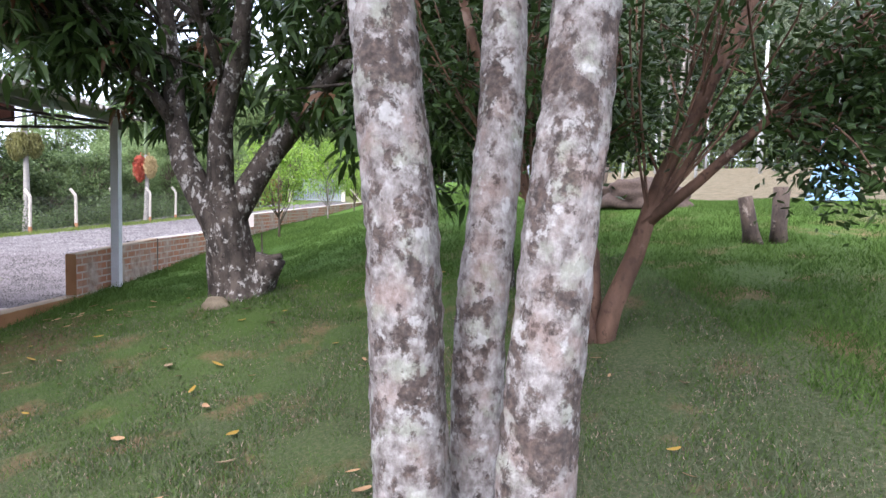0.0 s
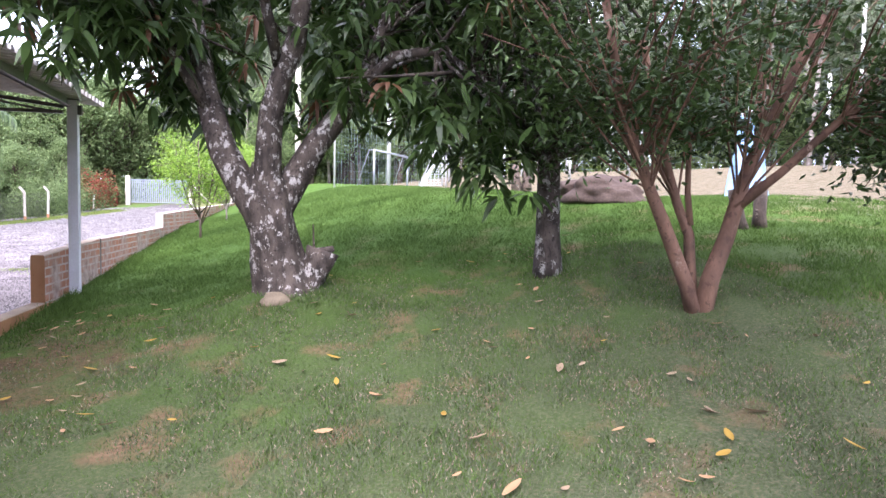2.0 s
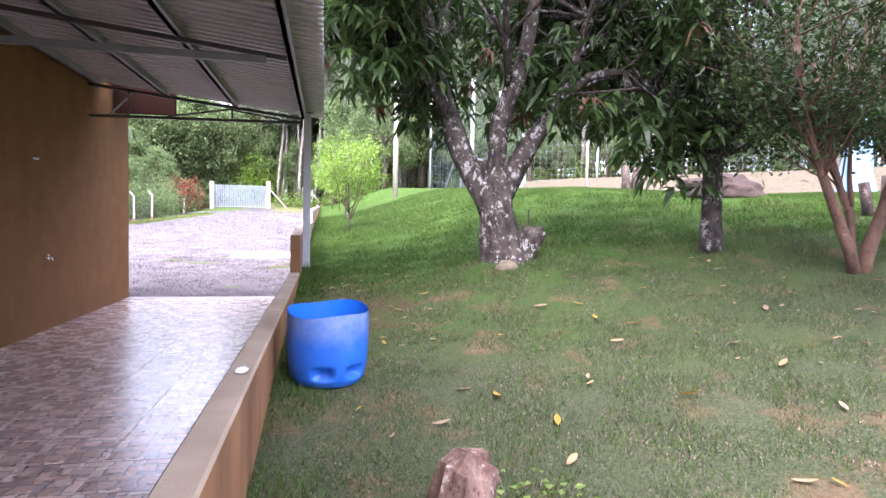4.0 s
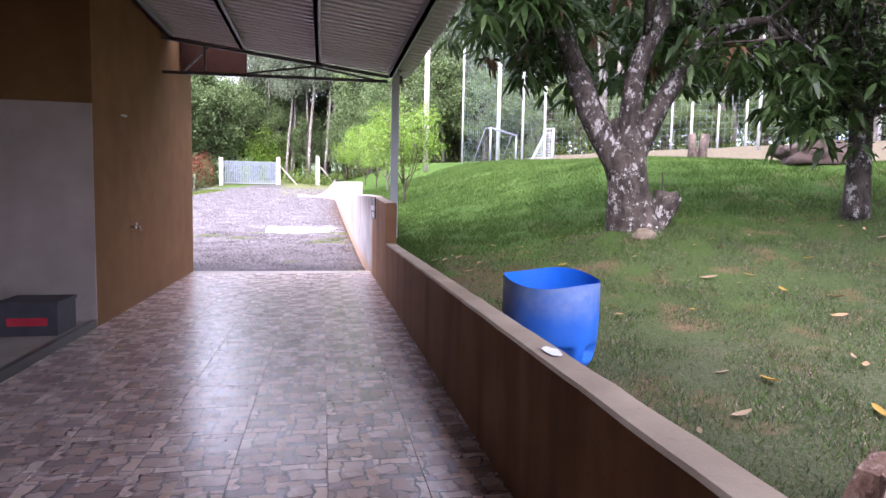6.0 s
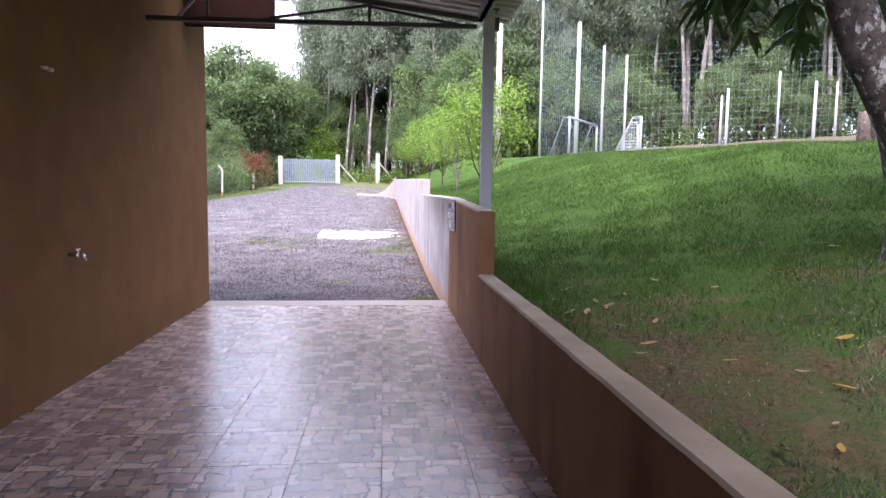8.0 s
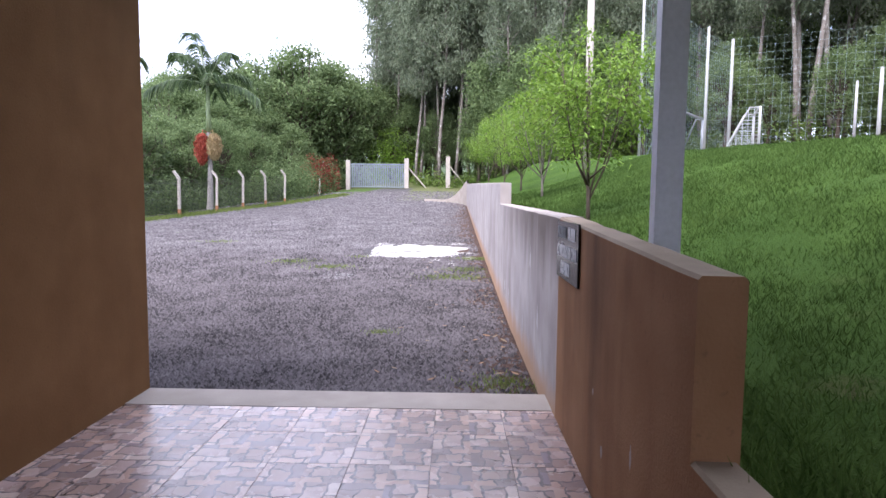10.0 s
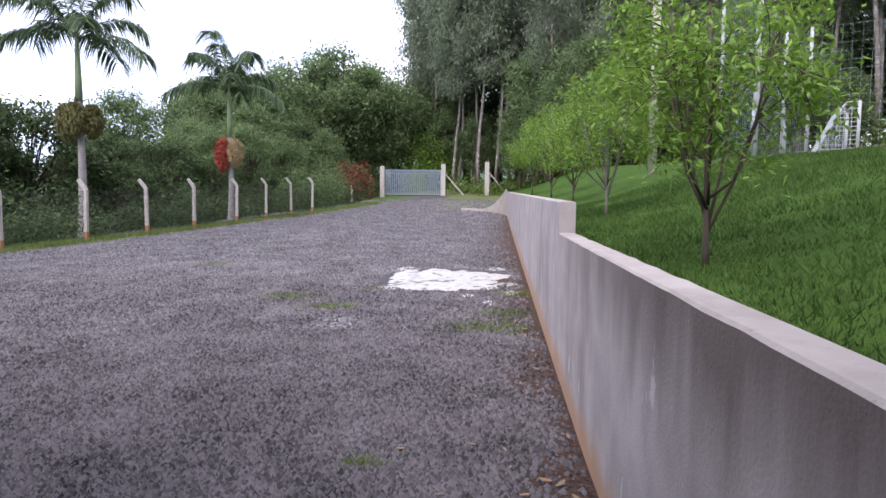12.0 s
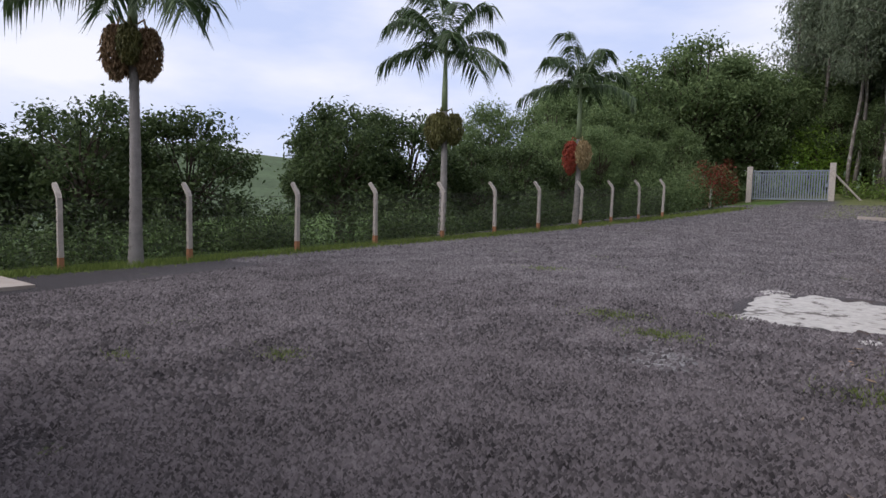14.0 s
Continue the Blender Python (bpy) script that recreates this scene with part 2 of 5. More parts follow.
# outer face of the walls: brick and mortar showing through thin render
k = Nodes("rough_brick_face", 0.9)
br = k.add("ShaderNodeTexBrick", Scale=1.0, Mortar_Size=0.012, Brick_Width=0.24, Row_Height=0.1)
sw = k.n.new("ShaderNodeCombineXYZ")
x, y, z = k.xyz()
k.l.new(y, sw.inputs[0])
k.l.new(z, sw.inputs[1])
k.l.new(sw.outputs[0], br.inputs[0])
br.inputs["Color1"].default_value, br.inputs["Color2"].default_value = (0.36, 0.14, 0.07, 1), (0.26, 0.11, 0.06, 1)
br.inputs["Mortar"].default_value = (0.4, 0.33, 0.28, 1)
c = k.mix(k.mask(k.noise(2.0, 6), 0.42, 0.6), br.outputs[0], k.ramp(k.noise(9, 5), (0.3, (0.2, 0.13, 0.1)), (0.7, (0.44, 0.36, 0.31))))
k.color(c).bump(k.noise(40, 6), 0.6, 0.01)
M_BRICK = k.m

# glazed floor tile with a print of small paving stones
k = Nodes("printed_floor_tile", 0.2)
k.b.inputs["IOR"].default_value = 1.75
wob = k.n.new("ShaderNodeVectorMath")
wob.operation = "ADD"
wz = k.add("ShaderNodeTexNoise", Scale=9.0, Detail=2.0)
k.l.new(k.tc, wz.inputs[0])
ws = k.n.new("ShaderNodeVectorMath")
ws.operation = "SCALE"
ws.inputs["Scale"].default_value = 0.09
k.l.new(wz.outputs["Color"], ws.inputs[0])
k.l.new(k.tc, wob.inputs[0])
k.l.new(ws.outputs[0], wob.inputs[1])
rot = k.add("ShaderNodeMapping", Rotation=(0, 0, radians(90)))
k.l.new(wob.outputs[0], rot.inputs[0])
bricks = []
for src, w, h in ((wob.outputs[0], 0.175, 0.1125), (rot.outputs[0], 0.15, 0.1125)):
    b = k.add("ShaderNodeTexBrick", Scale=1.0, Mortar_Size=0.0085, Mortar_Smooth=0.5, Bias=0.0, Brick_Width=w, Row_Height=h)
    b.inputs["Color1"].default_value, b.inputs["Color2"].default_value = (0.0, 0.0, 0.0, 1), (1.0, 1.0, 1.0, 1)
    b.inputs["Mortar"].default_value = (0.5, 0.5, 0.5, 1)
    k.l.new(src, b.inputs[0])
    bricks.append((b, k.ramp(b.outputs[0], (0.0, (0.16, 0.125, 0.14)), (0.25, (0.56, 0.38, 0.3)), (0.45, (0.25, 0.205, 0.23)), (0.7, (0.66, 0.48, 0.4)), (1.0, (0.74, 0.62, 0.55)))))
chk = k.add("ShaderNodeTexChecker", Scale=4.444)
k.l.new(k.tc, chk.inputs[0])
c = k.mix(chk.outputs["Fac"], bricks[0][1], bricks[1][1])
mort = k.mix(chk.outputs["Fac"], bricks[0][0].outputs["Fac"], bricks[1][0].outputs["Fac"])
c = k.mix(k.math("MULTIPLY", mort, k.math("ADD", k.math("MULTIPLY", k.mask(k.noise(6, 4), 0.38, 0.6), 0.65), 0.35)), c, (0.045, 0.034, 0.034))
c = k.mix(k.math("MULTIPLY", k.mask(k.noise(16, 6), 0.5, 0.72), 0.3), c, (0.42, 0.37, 0.35))
c = k.mix(k.math("MULTIPLY", k.mask(k.noise(1.1, 6), 0.5, 0.7), 0.25), c, (0.22, 0.16, 0.13))
k.color(c)
rg = k.mask(k.noise(5, 5), 0.3, 0.8)
k.l.new(k.math("ADD", k.math("MULTIPLY", rg, 0.16), 0.2), k.b.inputs["Roughness"])
k.bump(k.math("SUBTRACT", k.noise(22, 4), k.math("MULTIPLY", mort, 0.3)), 0.3, 0.005)
M_TILE = k.m
M_GROUT = plain("tile_grout", (0.16, 0.13, 0.125), 0.9)

M_ROOF = plain("galvanised_roof_sheet", (0.5, 0.475, 0.465), 0.5, 0.0, 0.18, 3.0, 0.05)
M_STEEL = plain("grey_painted_steel", (0.3, 0.31, 0.335), 0.5, 0.1, 0.15, 6.0, 0.05)
M_POSTPAINT = plain("pale_lilac_grey_post_paint", (0.6, 0.6, 0.64), 0.5, 0.0, 0.12, 5.0, 0.05)
M_DARKSTEEL = plain("dark_steel", (0.1, 0.095, 0.095), 0.5, 0.3, 0.2, 6.0, 0.05)
M_WOOD = plain("dark_red_wood", (0.016, 0.007, 0.005), 0.8, 0.0, 0.3, 8.0)
M_WOOD.node_tree.nodes["Principled BSDF"].inputs["Specular IOR Level"].default_value = 0.02
M_GALV = plain("galvanised_bars", (0.23, 0.26, 0.29), 0.45, 0.3, 0.15, 6.0, 0.05)
M_WHITEPAINT = plain("white_paint", (0.7, 0.69, 0.67), 0.7, 0.0, 0.12, 5.0)
M_POSTC = plain("weathered_concrete_post", (0.45, 0.4, 0.35), 0.9, 0.0, 0.3, 6.0, 0.4)
M_RUST = plain("red_soil_stain", (0.36, 0.17, 0.09), 0.9, 0.0, 0.3, 9.0)
M_BLACK = plain("black_enamel", (0.012, 0.012, 0.014), 0.24, 0.0, 0.3, 9.0, 0.05)
M_LETTER = plain("white_letters", (0.72, 0.72, 0.72), 0.6, 0.0, 0.08)
M_FADED = plain("faded_grey_letters", (0.2, 0.21, 0.22), 0.6, 0.0, 0.2)
M_GRANITE = plain("dark_granite", (0.05, 0.048, 0.05), 0.3, 0.0, 0.4, 40.0, 0.05)
M_BOX = plain("grey_box", (0.06, 0.06, 0.065), 0.6)
M_RED = plain("red_print", (0.45, 0.03, 0.05), 0.6)
M_CHROME = plain("chrome", (0.6, 0.58, 0.55), 0.25, 0.9, 0.1)
k = Nodes("spilled_lime", 0.95)
c = k.ramp(k.noise(9, 6), (0.3, (0.36, 0.34, 0.31)), (0.7, (0.5, 0.48, 0.44)))
c = k.mix(k.mask(k.noise(3.2, 8, None, 0.68), 0.54, 0.61), c, k.ramp(k.noise(40, 6), (0.3, (0.05, 0.045, 0.04)), (0.7, (0.2, 0.18, 0.16))))
k.color(c).bump(k.noise(60, 6), 0.6, 0.01)
M_CHALK = k.m
M_PALEBLUE = plain("pale_blue_plastic", (0.2, 0.34, 0.5), 0.5, 0.0, 0.08, 3.0, 0.05)
M_POLE = plain("grey_white_pole_paint", (0.4, 0.4, 0.39), 0.75, 0.0, 0.15, 5.0)
M_NET = plain("white_cord", (0.42, 0.45, 0.45), 0.8)
M_GREENNET = plain("green_grey_cord", (0.36, 0.46, 0.46), 0.8)
M_WIRE = plain("fence_wire", (0.08, 0.075, 0.07), 0.6, 0.3)
M_ROCK = plain("reddish_boulder", (0.062, 0.044, 0.036), 0.9, 0.0, 0.5, 4.0, 0.9)
M_FOOTSTONE = plain("tan_field_stone", (0.15, 0.12, 0.085), 0.9, 0.0, 0.4, 9.0, 0.6)
M_OLDWOOD = bark_mat("grey_dead_wood", (0.12, 0.09, 0.072), (0.045, 0.035, 0.03), (0.3, 0.25, 0.21), 0.58, 12)
M_STUMP = bark_mat("weathered_stump_wood", (0.24, 0.16, 0.125), (0.09, 0.05, 0.04), (0.36, 0.29, 0.25), 0.56, 16)
M_BARK_MANGO = bark_mat("dark_bark_with_lichen", (0.09, 0.072, 0.061), (0.028, 0.023, 0.02), (0.36, 0.34, 0.32), 0.545, 15)
M_BARK_SLIM = bark_mat("blackish_bark_with_lichen", (0.08, 0.065, 0.056), (0.022, 0.018, 0.016), (0.33, 0.32, 0.3), 0.545, 13)
M_BARK_RED = bark_mat("smooth_reddish_bark", (0.2, 0.115, 0.08), (0.085, 0.05, 0.037), (0.28, 0.19, 0.15), 0.6, 8)

# pale bark: grey flakes and lichen over brown, with dark and reddish blotches
k = Nodes("pale_bark_with_grey_lichen", 0.9)
k.b.inputs["Specular IOR Level"].default_value = 0.12
c = k.ramp(k.noise(34, 9, (1, 1, 0.8), 0.65), (0.3, (0.085, 0.07, 0.064)), (0.48, (0.185, 0.165, 0.158)), (0.68, (0.33, 0.315, 0.305)))
c = k.mix(k.math("MULTIPLY", k.mask(k.noise(9, 6), 0.5, 0.68), 0.45), c, (0.25, 0.17, 0.145))
c = k.mix(k.math("MULTIPLY", k.mask(k.noise(12, 6), 0.55, 0.66), 0.4), c, (0.3, 0.33, 0.26))
blot = k.math("ADD", k.noise(19, 9, (1, 1, 0.85), 0.7), k.math("MULTIPLY", k.math("SUBTRACT", k.noise(3.2, 3), 0.5), 0.55))
c = k.mix(k.math("MULTIPLY", k.mask(blot, 0.5, 0.575), 0.9), c, k.ramp(k.noise(60, 4), (0.35, (0.03, 0.023, 0.021)), (0.7, (0.11, 0.08, 0.068))))
c = k.mix(k.math("MULTIPLY", k.mask(k.noise(15, 8, (1, 1, 0.9), 0.62), 0.6, 0.65), 0.7), c, (0.39, 0.38, 0.37))
k.color(c).bump(k.noise(55, 8, (1, 1, 0.7)), 0.8, 0.012)
M_BARK_PALE = k.m
M_BARK_EUC = bark_mat("pale_eucalyptus_bark", (0.26, 0.23, 0.2), (0.12, 0.1, 0.085), (0.42, 0.4, 0.37), 0.56, 3)
M_BARK_FAR = bark_mat("brown_far_bark", (0.14, 0.11, 0.085), (0.06, 0.045, 0.035), (0.24, 0.22, 0.2), 0.6, 4)
M_BARK_PALM = plain("ringed_grey_palm_trunk", (0.26, 0.24, 0.22), 0.9, 0.0, 0.3, 5.0, 0.5)
M_LEAF_MANGO = leaf_mat("mango_leaf", (0.02, 0.04, 0.013), (0.07, 0.12, 0.034), 0.35, 0.34)
M_LEAF_OLD = leaf_mat("old_mango_leaf", (0.1, 0.045, 0.025), (0.2, 0.1, 0.055), 0.5, 0.3)
M_LEAF_SMALL = leaf_mat("small_dark_leaf", (0.016, 0.032, 0.01), (0.06, 0.105, 0.028), 0.4, 0.25)
M_LEAF_YOUNG = leaf_mat("bright_young_leaf", (0.1, 0.2, 0.022), (0.26, 0.39, 0.065), 0.5, 0.4)
# far leaves lightened and given extra translucency, haze put into their colour
M_LEAF_EUC = leaf_mat("grey_green_euc_leaf_with_haze", (0.11, 0.14, 0.09), (0.29, 0.335, 0.225), 0.8, 0.5, 0.1)
M_LEAF_WOOD = leaf_mat("dull_green_leaf_with_haze", (0.075, 0.115, 0.05), (0.235, 0.31, 0.135), 0.8, 0.5, 0.1)
M_LEAF_DARK = leaf_mat("blackish_green_leaf", (0.026, 0.046, 0.019), (0.115, 0.16, 0.06), 0.6, 0.4, 0.2)
M_LEAF_LIGHT = leaf_mat("light_green_leaf", (0.07, 0.12, 0.025), (0.19, 0.27, 0.06), 0.6, 0.35)
M_FLOWER = leaf_mat("dark_red_flower", (0.2, 0.035, 0.025), (0.36, 0.08, 0.06), 0.6, 0.3)
M_PALM = leaf_mat("palm_leaflet", (0.025, 0.05, 0.018), (0.09, 0.14, 0.05), 0.45, 0.3)
M_PALMSHAFT = plain("green_crownshaft", (0.2, 0.26, 0.13), 0.5)
M_FRUIT_G = leaf_mat("olive_fruit", (0.07, 0.07, 0.02), (0.17, 0.16, 0.05), 0.6, 0.1)
M_FRUIT_T = leaf_mat("pale_tan_fruit_stalk", (0.27, 0.19, 0.09), (0.45, 0.34, 0.18), 0.8, 0.1)
M_FRUIT_R = leaf_mat("red_fruit", (0.22, 0.035, 0.02), (0.42, 0.085, 0.045), 0.5, 0.1)
M_FRUIT_B = leaf_mat("dry_brown_fruit_stalk", (0.13, 0.075, 0.04), (0.3, 0.2, 0.11), 0.8, 0.1)
M_FALLEN_Y = leaf_mat("yellow_fallen_leaf", (0.24, 0.145, 0.025), (0.33, 0.21, 0.04), 0.6, 0.2)
M_FALLEN_B = leaf_mat("brown_fallen_leaf", (0.22, 0.12, 0.06), (0.36, 0.22, 0.12), 0.7, 0.1)
M_FALLEN_P = leaf_mat("pale_fallen_leaf", (0.17, 0.115, 0.07), (0.27, 0.2, 0.13), 0.7, 0.1)

# blue drum plastic: sun-bleached and scuffed towards the rim
k = Nodes("blue_drum_plastic", 0.42)
x, y, z = k.xyz()
c = k.ramp(k.noise(4, 5), (0.3, (0.012, 0.095, 0.42)), (0.7, (0.02, 0.14, 0.55)))
sc = k.mask(k.math("ADD", z, k.math("MULTIPLY", k.noise(5, 6), 0.35)), 0.46, 0.72)
c = k.mix(k.math("MULTIPLY", sc, 0.75), c, k.ramp(k.noise(14, 6), (0.3, (0.12, 0.2, 0.36)), (0.7, (0.3, 0.33, 0.38))))
k.color(c).bump(k.noise(30, 5), 0.15, 0.004)
M_DRUM = k.m
M_DRUMIN = plain("blue_drum_inside", (0.015, 0.15, 0.62), 0.4, 0.0, 0.15)


# ---- mesh helpers ----
class Geo:
    """Collects vertices and faces for one mesh."""

    def __init__(self):
        self.v, self.f = [], []

    def quad_grid(self, rows, close=False):
        base, n = len(self.v), len(rows[0])
        for r in rows:
            self.v += [tuple(p) for p in r]
        for i in range(len(rows) - 1):
            for j in range(n if close else n - 1):
                a, b = base + i * n + j, base + i * n + (j + 1) % n
                self.f.append((a, b, b + n, a + n))
        return base

    def tube(self, pts, radii, n=8, lump=0.0, cap=True, seed=0):
        pts = [Vector(p) for p in pts]
        rng = random.Random(seed)
        side = None
        rows = []
        for i, p in enumerate(pts):
            d = (pts[min(i + 1, len(pts) - 1)] - pts[max(i - 1, 0)]).normalized()
            if side is None:
                side = d.orthogonal().normalized()
            side = (side - d * side.dot(d)).normalized()
            up = d.cross(side)
            row = []
            for j in range(n):
                a = 2 * math.pi * j / n
                r = radii[i] * (1 + lump * noise.noise(Vector((math.cos(a) * 1.3 + seed, math.sin(a) * 1.3, p.z * 1.7 + p.x))))
                row.append(p + (side * math.cos(a) + up * math.sin(a)) * r)
            rows.append(row)
        b = self.quad_grid(rows, True)
        if cap:
            self.f.append(tuple(b + j for j in range(n))[::-1])
            e = b + (len(pts) - 1) * n
            self.f.append(tuple(e + j for j in range(n)))
        return self

    def box(self, x0, x1, y0, y1, z0, z1):
        b = len(self.v)
        self.v += [(x, y, z) for z in (z0, z1) for y in (y0, y1) for x in (x0, x1)]
        for f in ((0, 2, 3, 1), (4, 5, 7, 6), (0, 1, 5, 4), (2, 6, 7, 3), (0, 4, 6, 2), (1, 3, 7, 5)):
            self.f.append(tuple(b + i for i in f))
        return self

    def bar(self, a, b, w, h=None):
        """A square bar from a to b."""
        a, b, h = Vector(a), Vector(b), h or w
        d = (b - a).normalized()
        s = d.cross(Vector((0, 0, 1)))
        s = Vector((1, 0, 0)) if s.length < 0.01 else s.normalized()
        u = s.cross(d)
        k = len(self.v)
        for p in (a, b):
            self.v += [tuple(p + s * w / 2 * i + u * h / 2 * j) for i, j in ((-1, -1), (1, -1), (1, 1), (-1, 1))]
        for f in ((0, 1, 2, 3), (7, 6, 5, 4), (0, 4, 5, 1), (1, 5, 6, 2), (2, 6, 7, 3), (3, 7, 4, 0)):
            self.f.append(tuple(k + i for i in f))
        return self

    def leaves(self, at, way, length, width, droop=0.0, fold=0.25, full=False):
        """Folded lance leaves: arrays of places and directions."""
        at, way = np.asarray(at, float), np.asarray(way, float)
        way = way / np.maximum(np.linalg.norm(way, axis=1, keepdims=True), 1e-6)
        n = len(at)
        rs = np.random.RandomState(n)
        up = rs.normal(size=(n, 3)) * 0.5 + np.array([0, 0, 1.0])
        s = np.cross(way, up)
        s /= np.maximum(np.linalg.norm(s, axis=1, keepdims=True), 1e-6)
        nn = np.cross(s, way)
        L = (length * rs.uniform(0.65, 1.25, n))[:, None]
        W = (width * rs.uniform(0.7, 1.2, n))[:, None]
        mid = at + way * L * 0.45
        tip = at + way * L + np.array([0, 0, -1.0]) * L * droop
        left, right = mid + s * W / 2 - nn * W * fold, mid - s * W / 2 - nn * W * fold
        b = len(self.v)
        if full:
            end = at + way * L * 0.72 + np.array([0, 0, -0.42]) * L * droop
            low = at + way * L * 0.16
            ring = [at, low + s * W * 0.3, left, end + s * W * 0.36, tip, end - s * W * 0.36, right, low - s * W * 0.3]
            self.v += np.stack(ring, 1).reshape(-1, 3).tolist()
            for i in range(b, b + 8 * n, 8):
                self.f += [(i, i + 1, i + 2, i + 6, i + 7), (i + 2, i + 3, i + 4, i + 5, i + 6)]
            return self
        self.v += np.stack([at, left, tip, right], 1).reshape(-1, 3).tolist()
        self.f += [(i, i + 1, i + 2, i + 3) for i in range(b, b + 4 * n, 4)]
        return self

    def mesh(self, name, mats, smooth=False):
        me = bpy.data.meshes.new(name)
        me.from_pydata(self.v, [], self.f)
        for m in mats if isinstance(mats, (list, tuple)) else (mats,):
            me.materials.append(m)
        if smooth:
            me.polygons.foreach_set("use_smooth", [True] * len(me.polygons))
        me.update()
        return me


def thing(name, label, category, at=(0, 0, 0), group="", turn=0.0):
    ob = new(name)
    ob.empty_display_size = 0.1
    ob.matrix_world = pose(*at, 0, 0, turn)
    return tagged(ob, label, category, group)


def part(name, geo, material, parent, label="", smooth=False):
    ob = new(name, geo.mesh(name, material, smooth))
    ob.parent = parent
    return tagged(ob, label)


def setting(name, geo, material, label="", category="", smooth=False):
    return tagged(new(name, geo.mesh(name, material, smooth)), label, category or name.split("_")[0], "", "structure")


def stuff(name, geo, material, label, category):
    return tagged(new(name, geo.mesh(name, material)), label, category, "", "stuff")


def bend(a, b, n, sag, seed):
    """A line from a to b that wanders a little."""
    rng = random.Random(seed)
    a, b = Vector(a), Vector(b)
    off = Vector((rng.uniform(-1, 1), rng.uniform(-1, 1), rng.uniform(-0.3, 1))) * sag * (b - a).length
    return [a.lerp(b, i / n) + off * math.sin(math.pi * i / n) for i in range(n + 1)]


def taper(r0, r1, n):
    return [r0 + (r1 - r0) * i / n for i in range(n + 1)]


# ---- the lie of the land ----
def ease(u):
    u = np.clip(u, 0.0, 1.0)
    return u * u * (3 - 2 * u)


def drive_z(x, y):
    d = np.maximum(0.0, y - 3)
    z = -0.12 + 0.035 * d + 0.0002 * np.minimum(d, 60) ** 2 + 0.4 * (np.minimum(d, 60) / 50) ** 4 + 0.015 * (np.maximum(x, -30) + 0.7)
    z = np.where(d > 60, -0.12 + 2.1 + 1.549 + 0.02 * np.minimum(d - 60, 60) + 0.015 * (np.maximum(x, -30) + 0.7), z)
    behind = ease((0.2 * y - 18.9 - x) / 12)
    return z - behind * 1.2


def lawn_z(x, y):
    wall_side = np.where(y > -3, 0.62 + 0.065 * (y + 3), 0.62 + 0.075 * (y + 3))
    wall_side = np.maximum(np.minimum(wall_side, drive_z(0 * x, y) + 1.25 - 0.9 * ease((y - 26) / 12)), -0.06)
    top = 2.1 + 0.05 * (np.clip(y, -30, 40) + 2)
    z = wall_side + (top - wall_side) * ease(x / np.maximum(6.0, 7 - y))
    z = z + 1.2 * ease((x - 9.5) / 11)
    z = z + 0.3 * np.exp(-((x - 2.8) ** 2 + (y + 4.35) ** 2) / 1.1)
    z = z + 0.05 * np.exp(-((x - 0.6) ** 2 + (y + 7.4) ** 2) / 0.9)
    return z + 0.05 * np.sin(x * 0.9 + 1.3) * np.sin(y * 0.8) * ease((x - 1.0) / 3)


def land_z(x, y):
    z = np.where(x > 0.06, lawn_z(x, y), drive_z(x, y))
    r = np.hypot(x + 20, y)
    return z + 30 * ease((r - 160) / 260) * (0.8 + 0.35 * np.sin(np.arctan2(y, x + 20) * 5 + 1.0)) - 4 * ease((-x - 45) / 60)


# ---- ground: one sheet to the horizon ----
def steps(marks):
    out = []
    for a, b, d in marks:
        n = max(1, round((b - a) / d))
        out += [a + (b - a) * i / n for i in range(n)]
    return out + [marks[-1][1]]


gx = steps([(-900, -300, 60), (-300, -60, 12), (-60, -20, 1.6), (-20, 0.03, 0.4), (0.03, 0.09, 0.06), (0.09, 12, 0.22), (12, 40, 1.2), (40, 300, 12), (300, 900, 60)])
gy = steps([(-700, -100, 60), (-100, -20, 5), (-20, -12.5, 0.5), (-12.5, 6, 0.22), (6, 36, 0.5), (36, 80, 1.6), (80, 300, 12), (300, 900, 60)])
X, Y = np.meshgrid(gx, gy, indexing="ij")
Z = land_z(X, Y)
bumps = 0.018 * np.sin(X * 5.1 + Y * 2.3) * np.sin(Y * 4.3 - X * 1.7) + 0.012 * np.sin(X * 11 + 2) * np.sin(Y * 9.0)
Z = Z + np.where(X > 0.2, bumps, 0.3 * bumps)
g = Geo()
g.quad_grid(np.stack([X, Y, Z], 2).tolist())
ground = setting("ground", g, [M_LAWN, M_DRIVE, M_FAR], "lawn bank, gravel drive and rough meadow", "ground", True)
slot = []
for i in range(len(gx) - 1):
    for j in range(len(gy) - 1):
        slot.append(2 if abs(gx[i]) > 70 or gy[j] > 110 or gy[j] < -60 else (0 if gx[i] > 0.02 else 1))
ground.data.polygons.foreach_set("material_index", slot)


def ground_at(x, y):
    return float(land_z(np.float64(x), np.float64(y)))


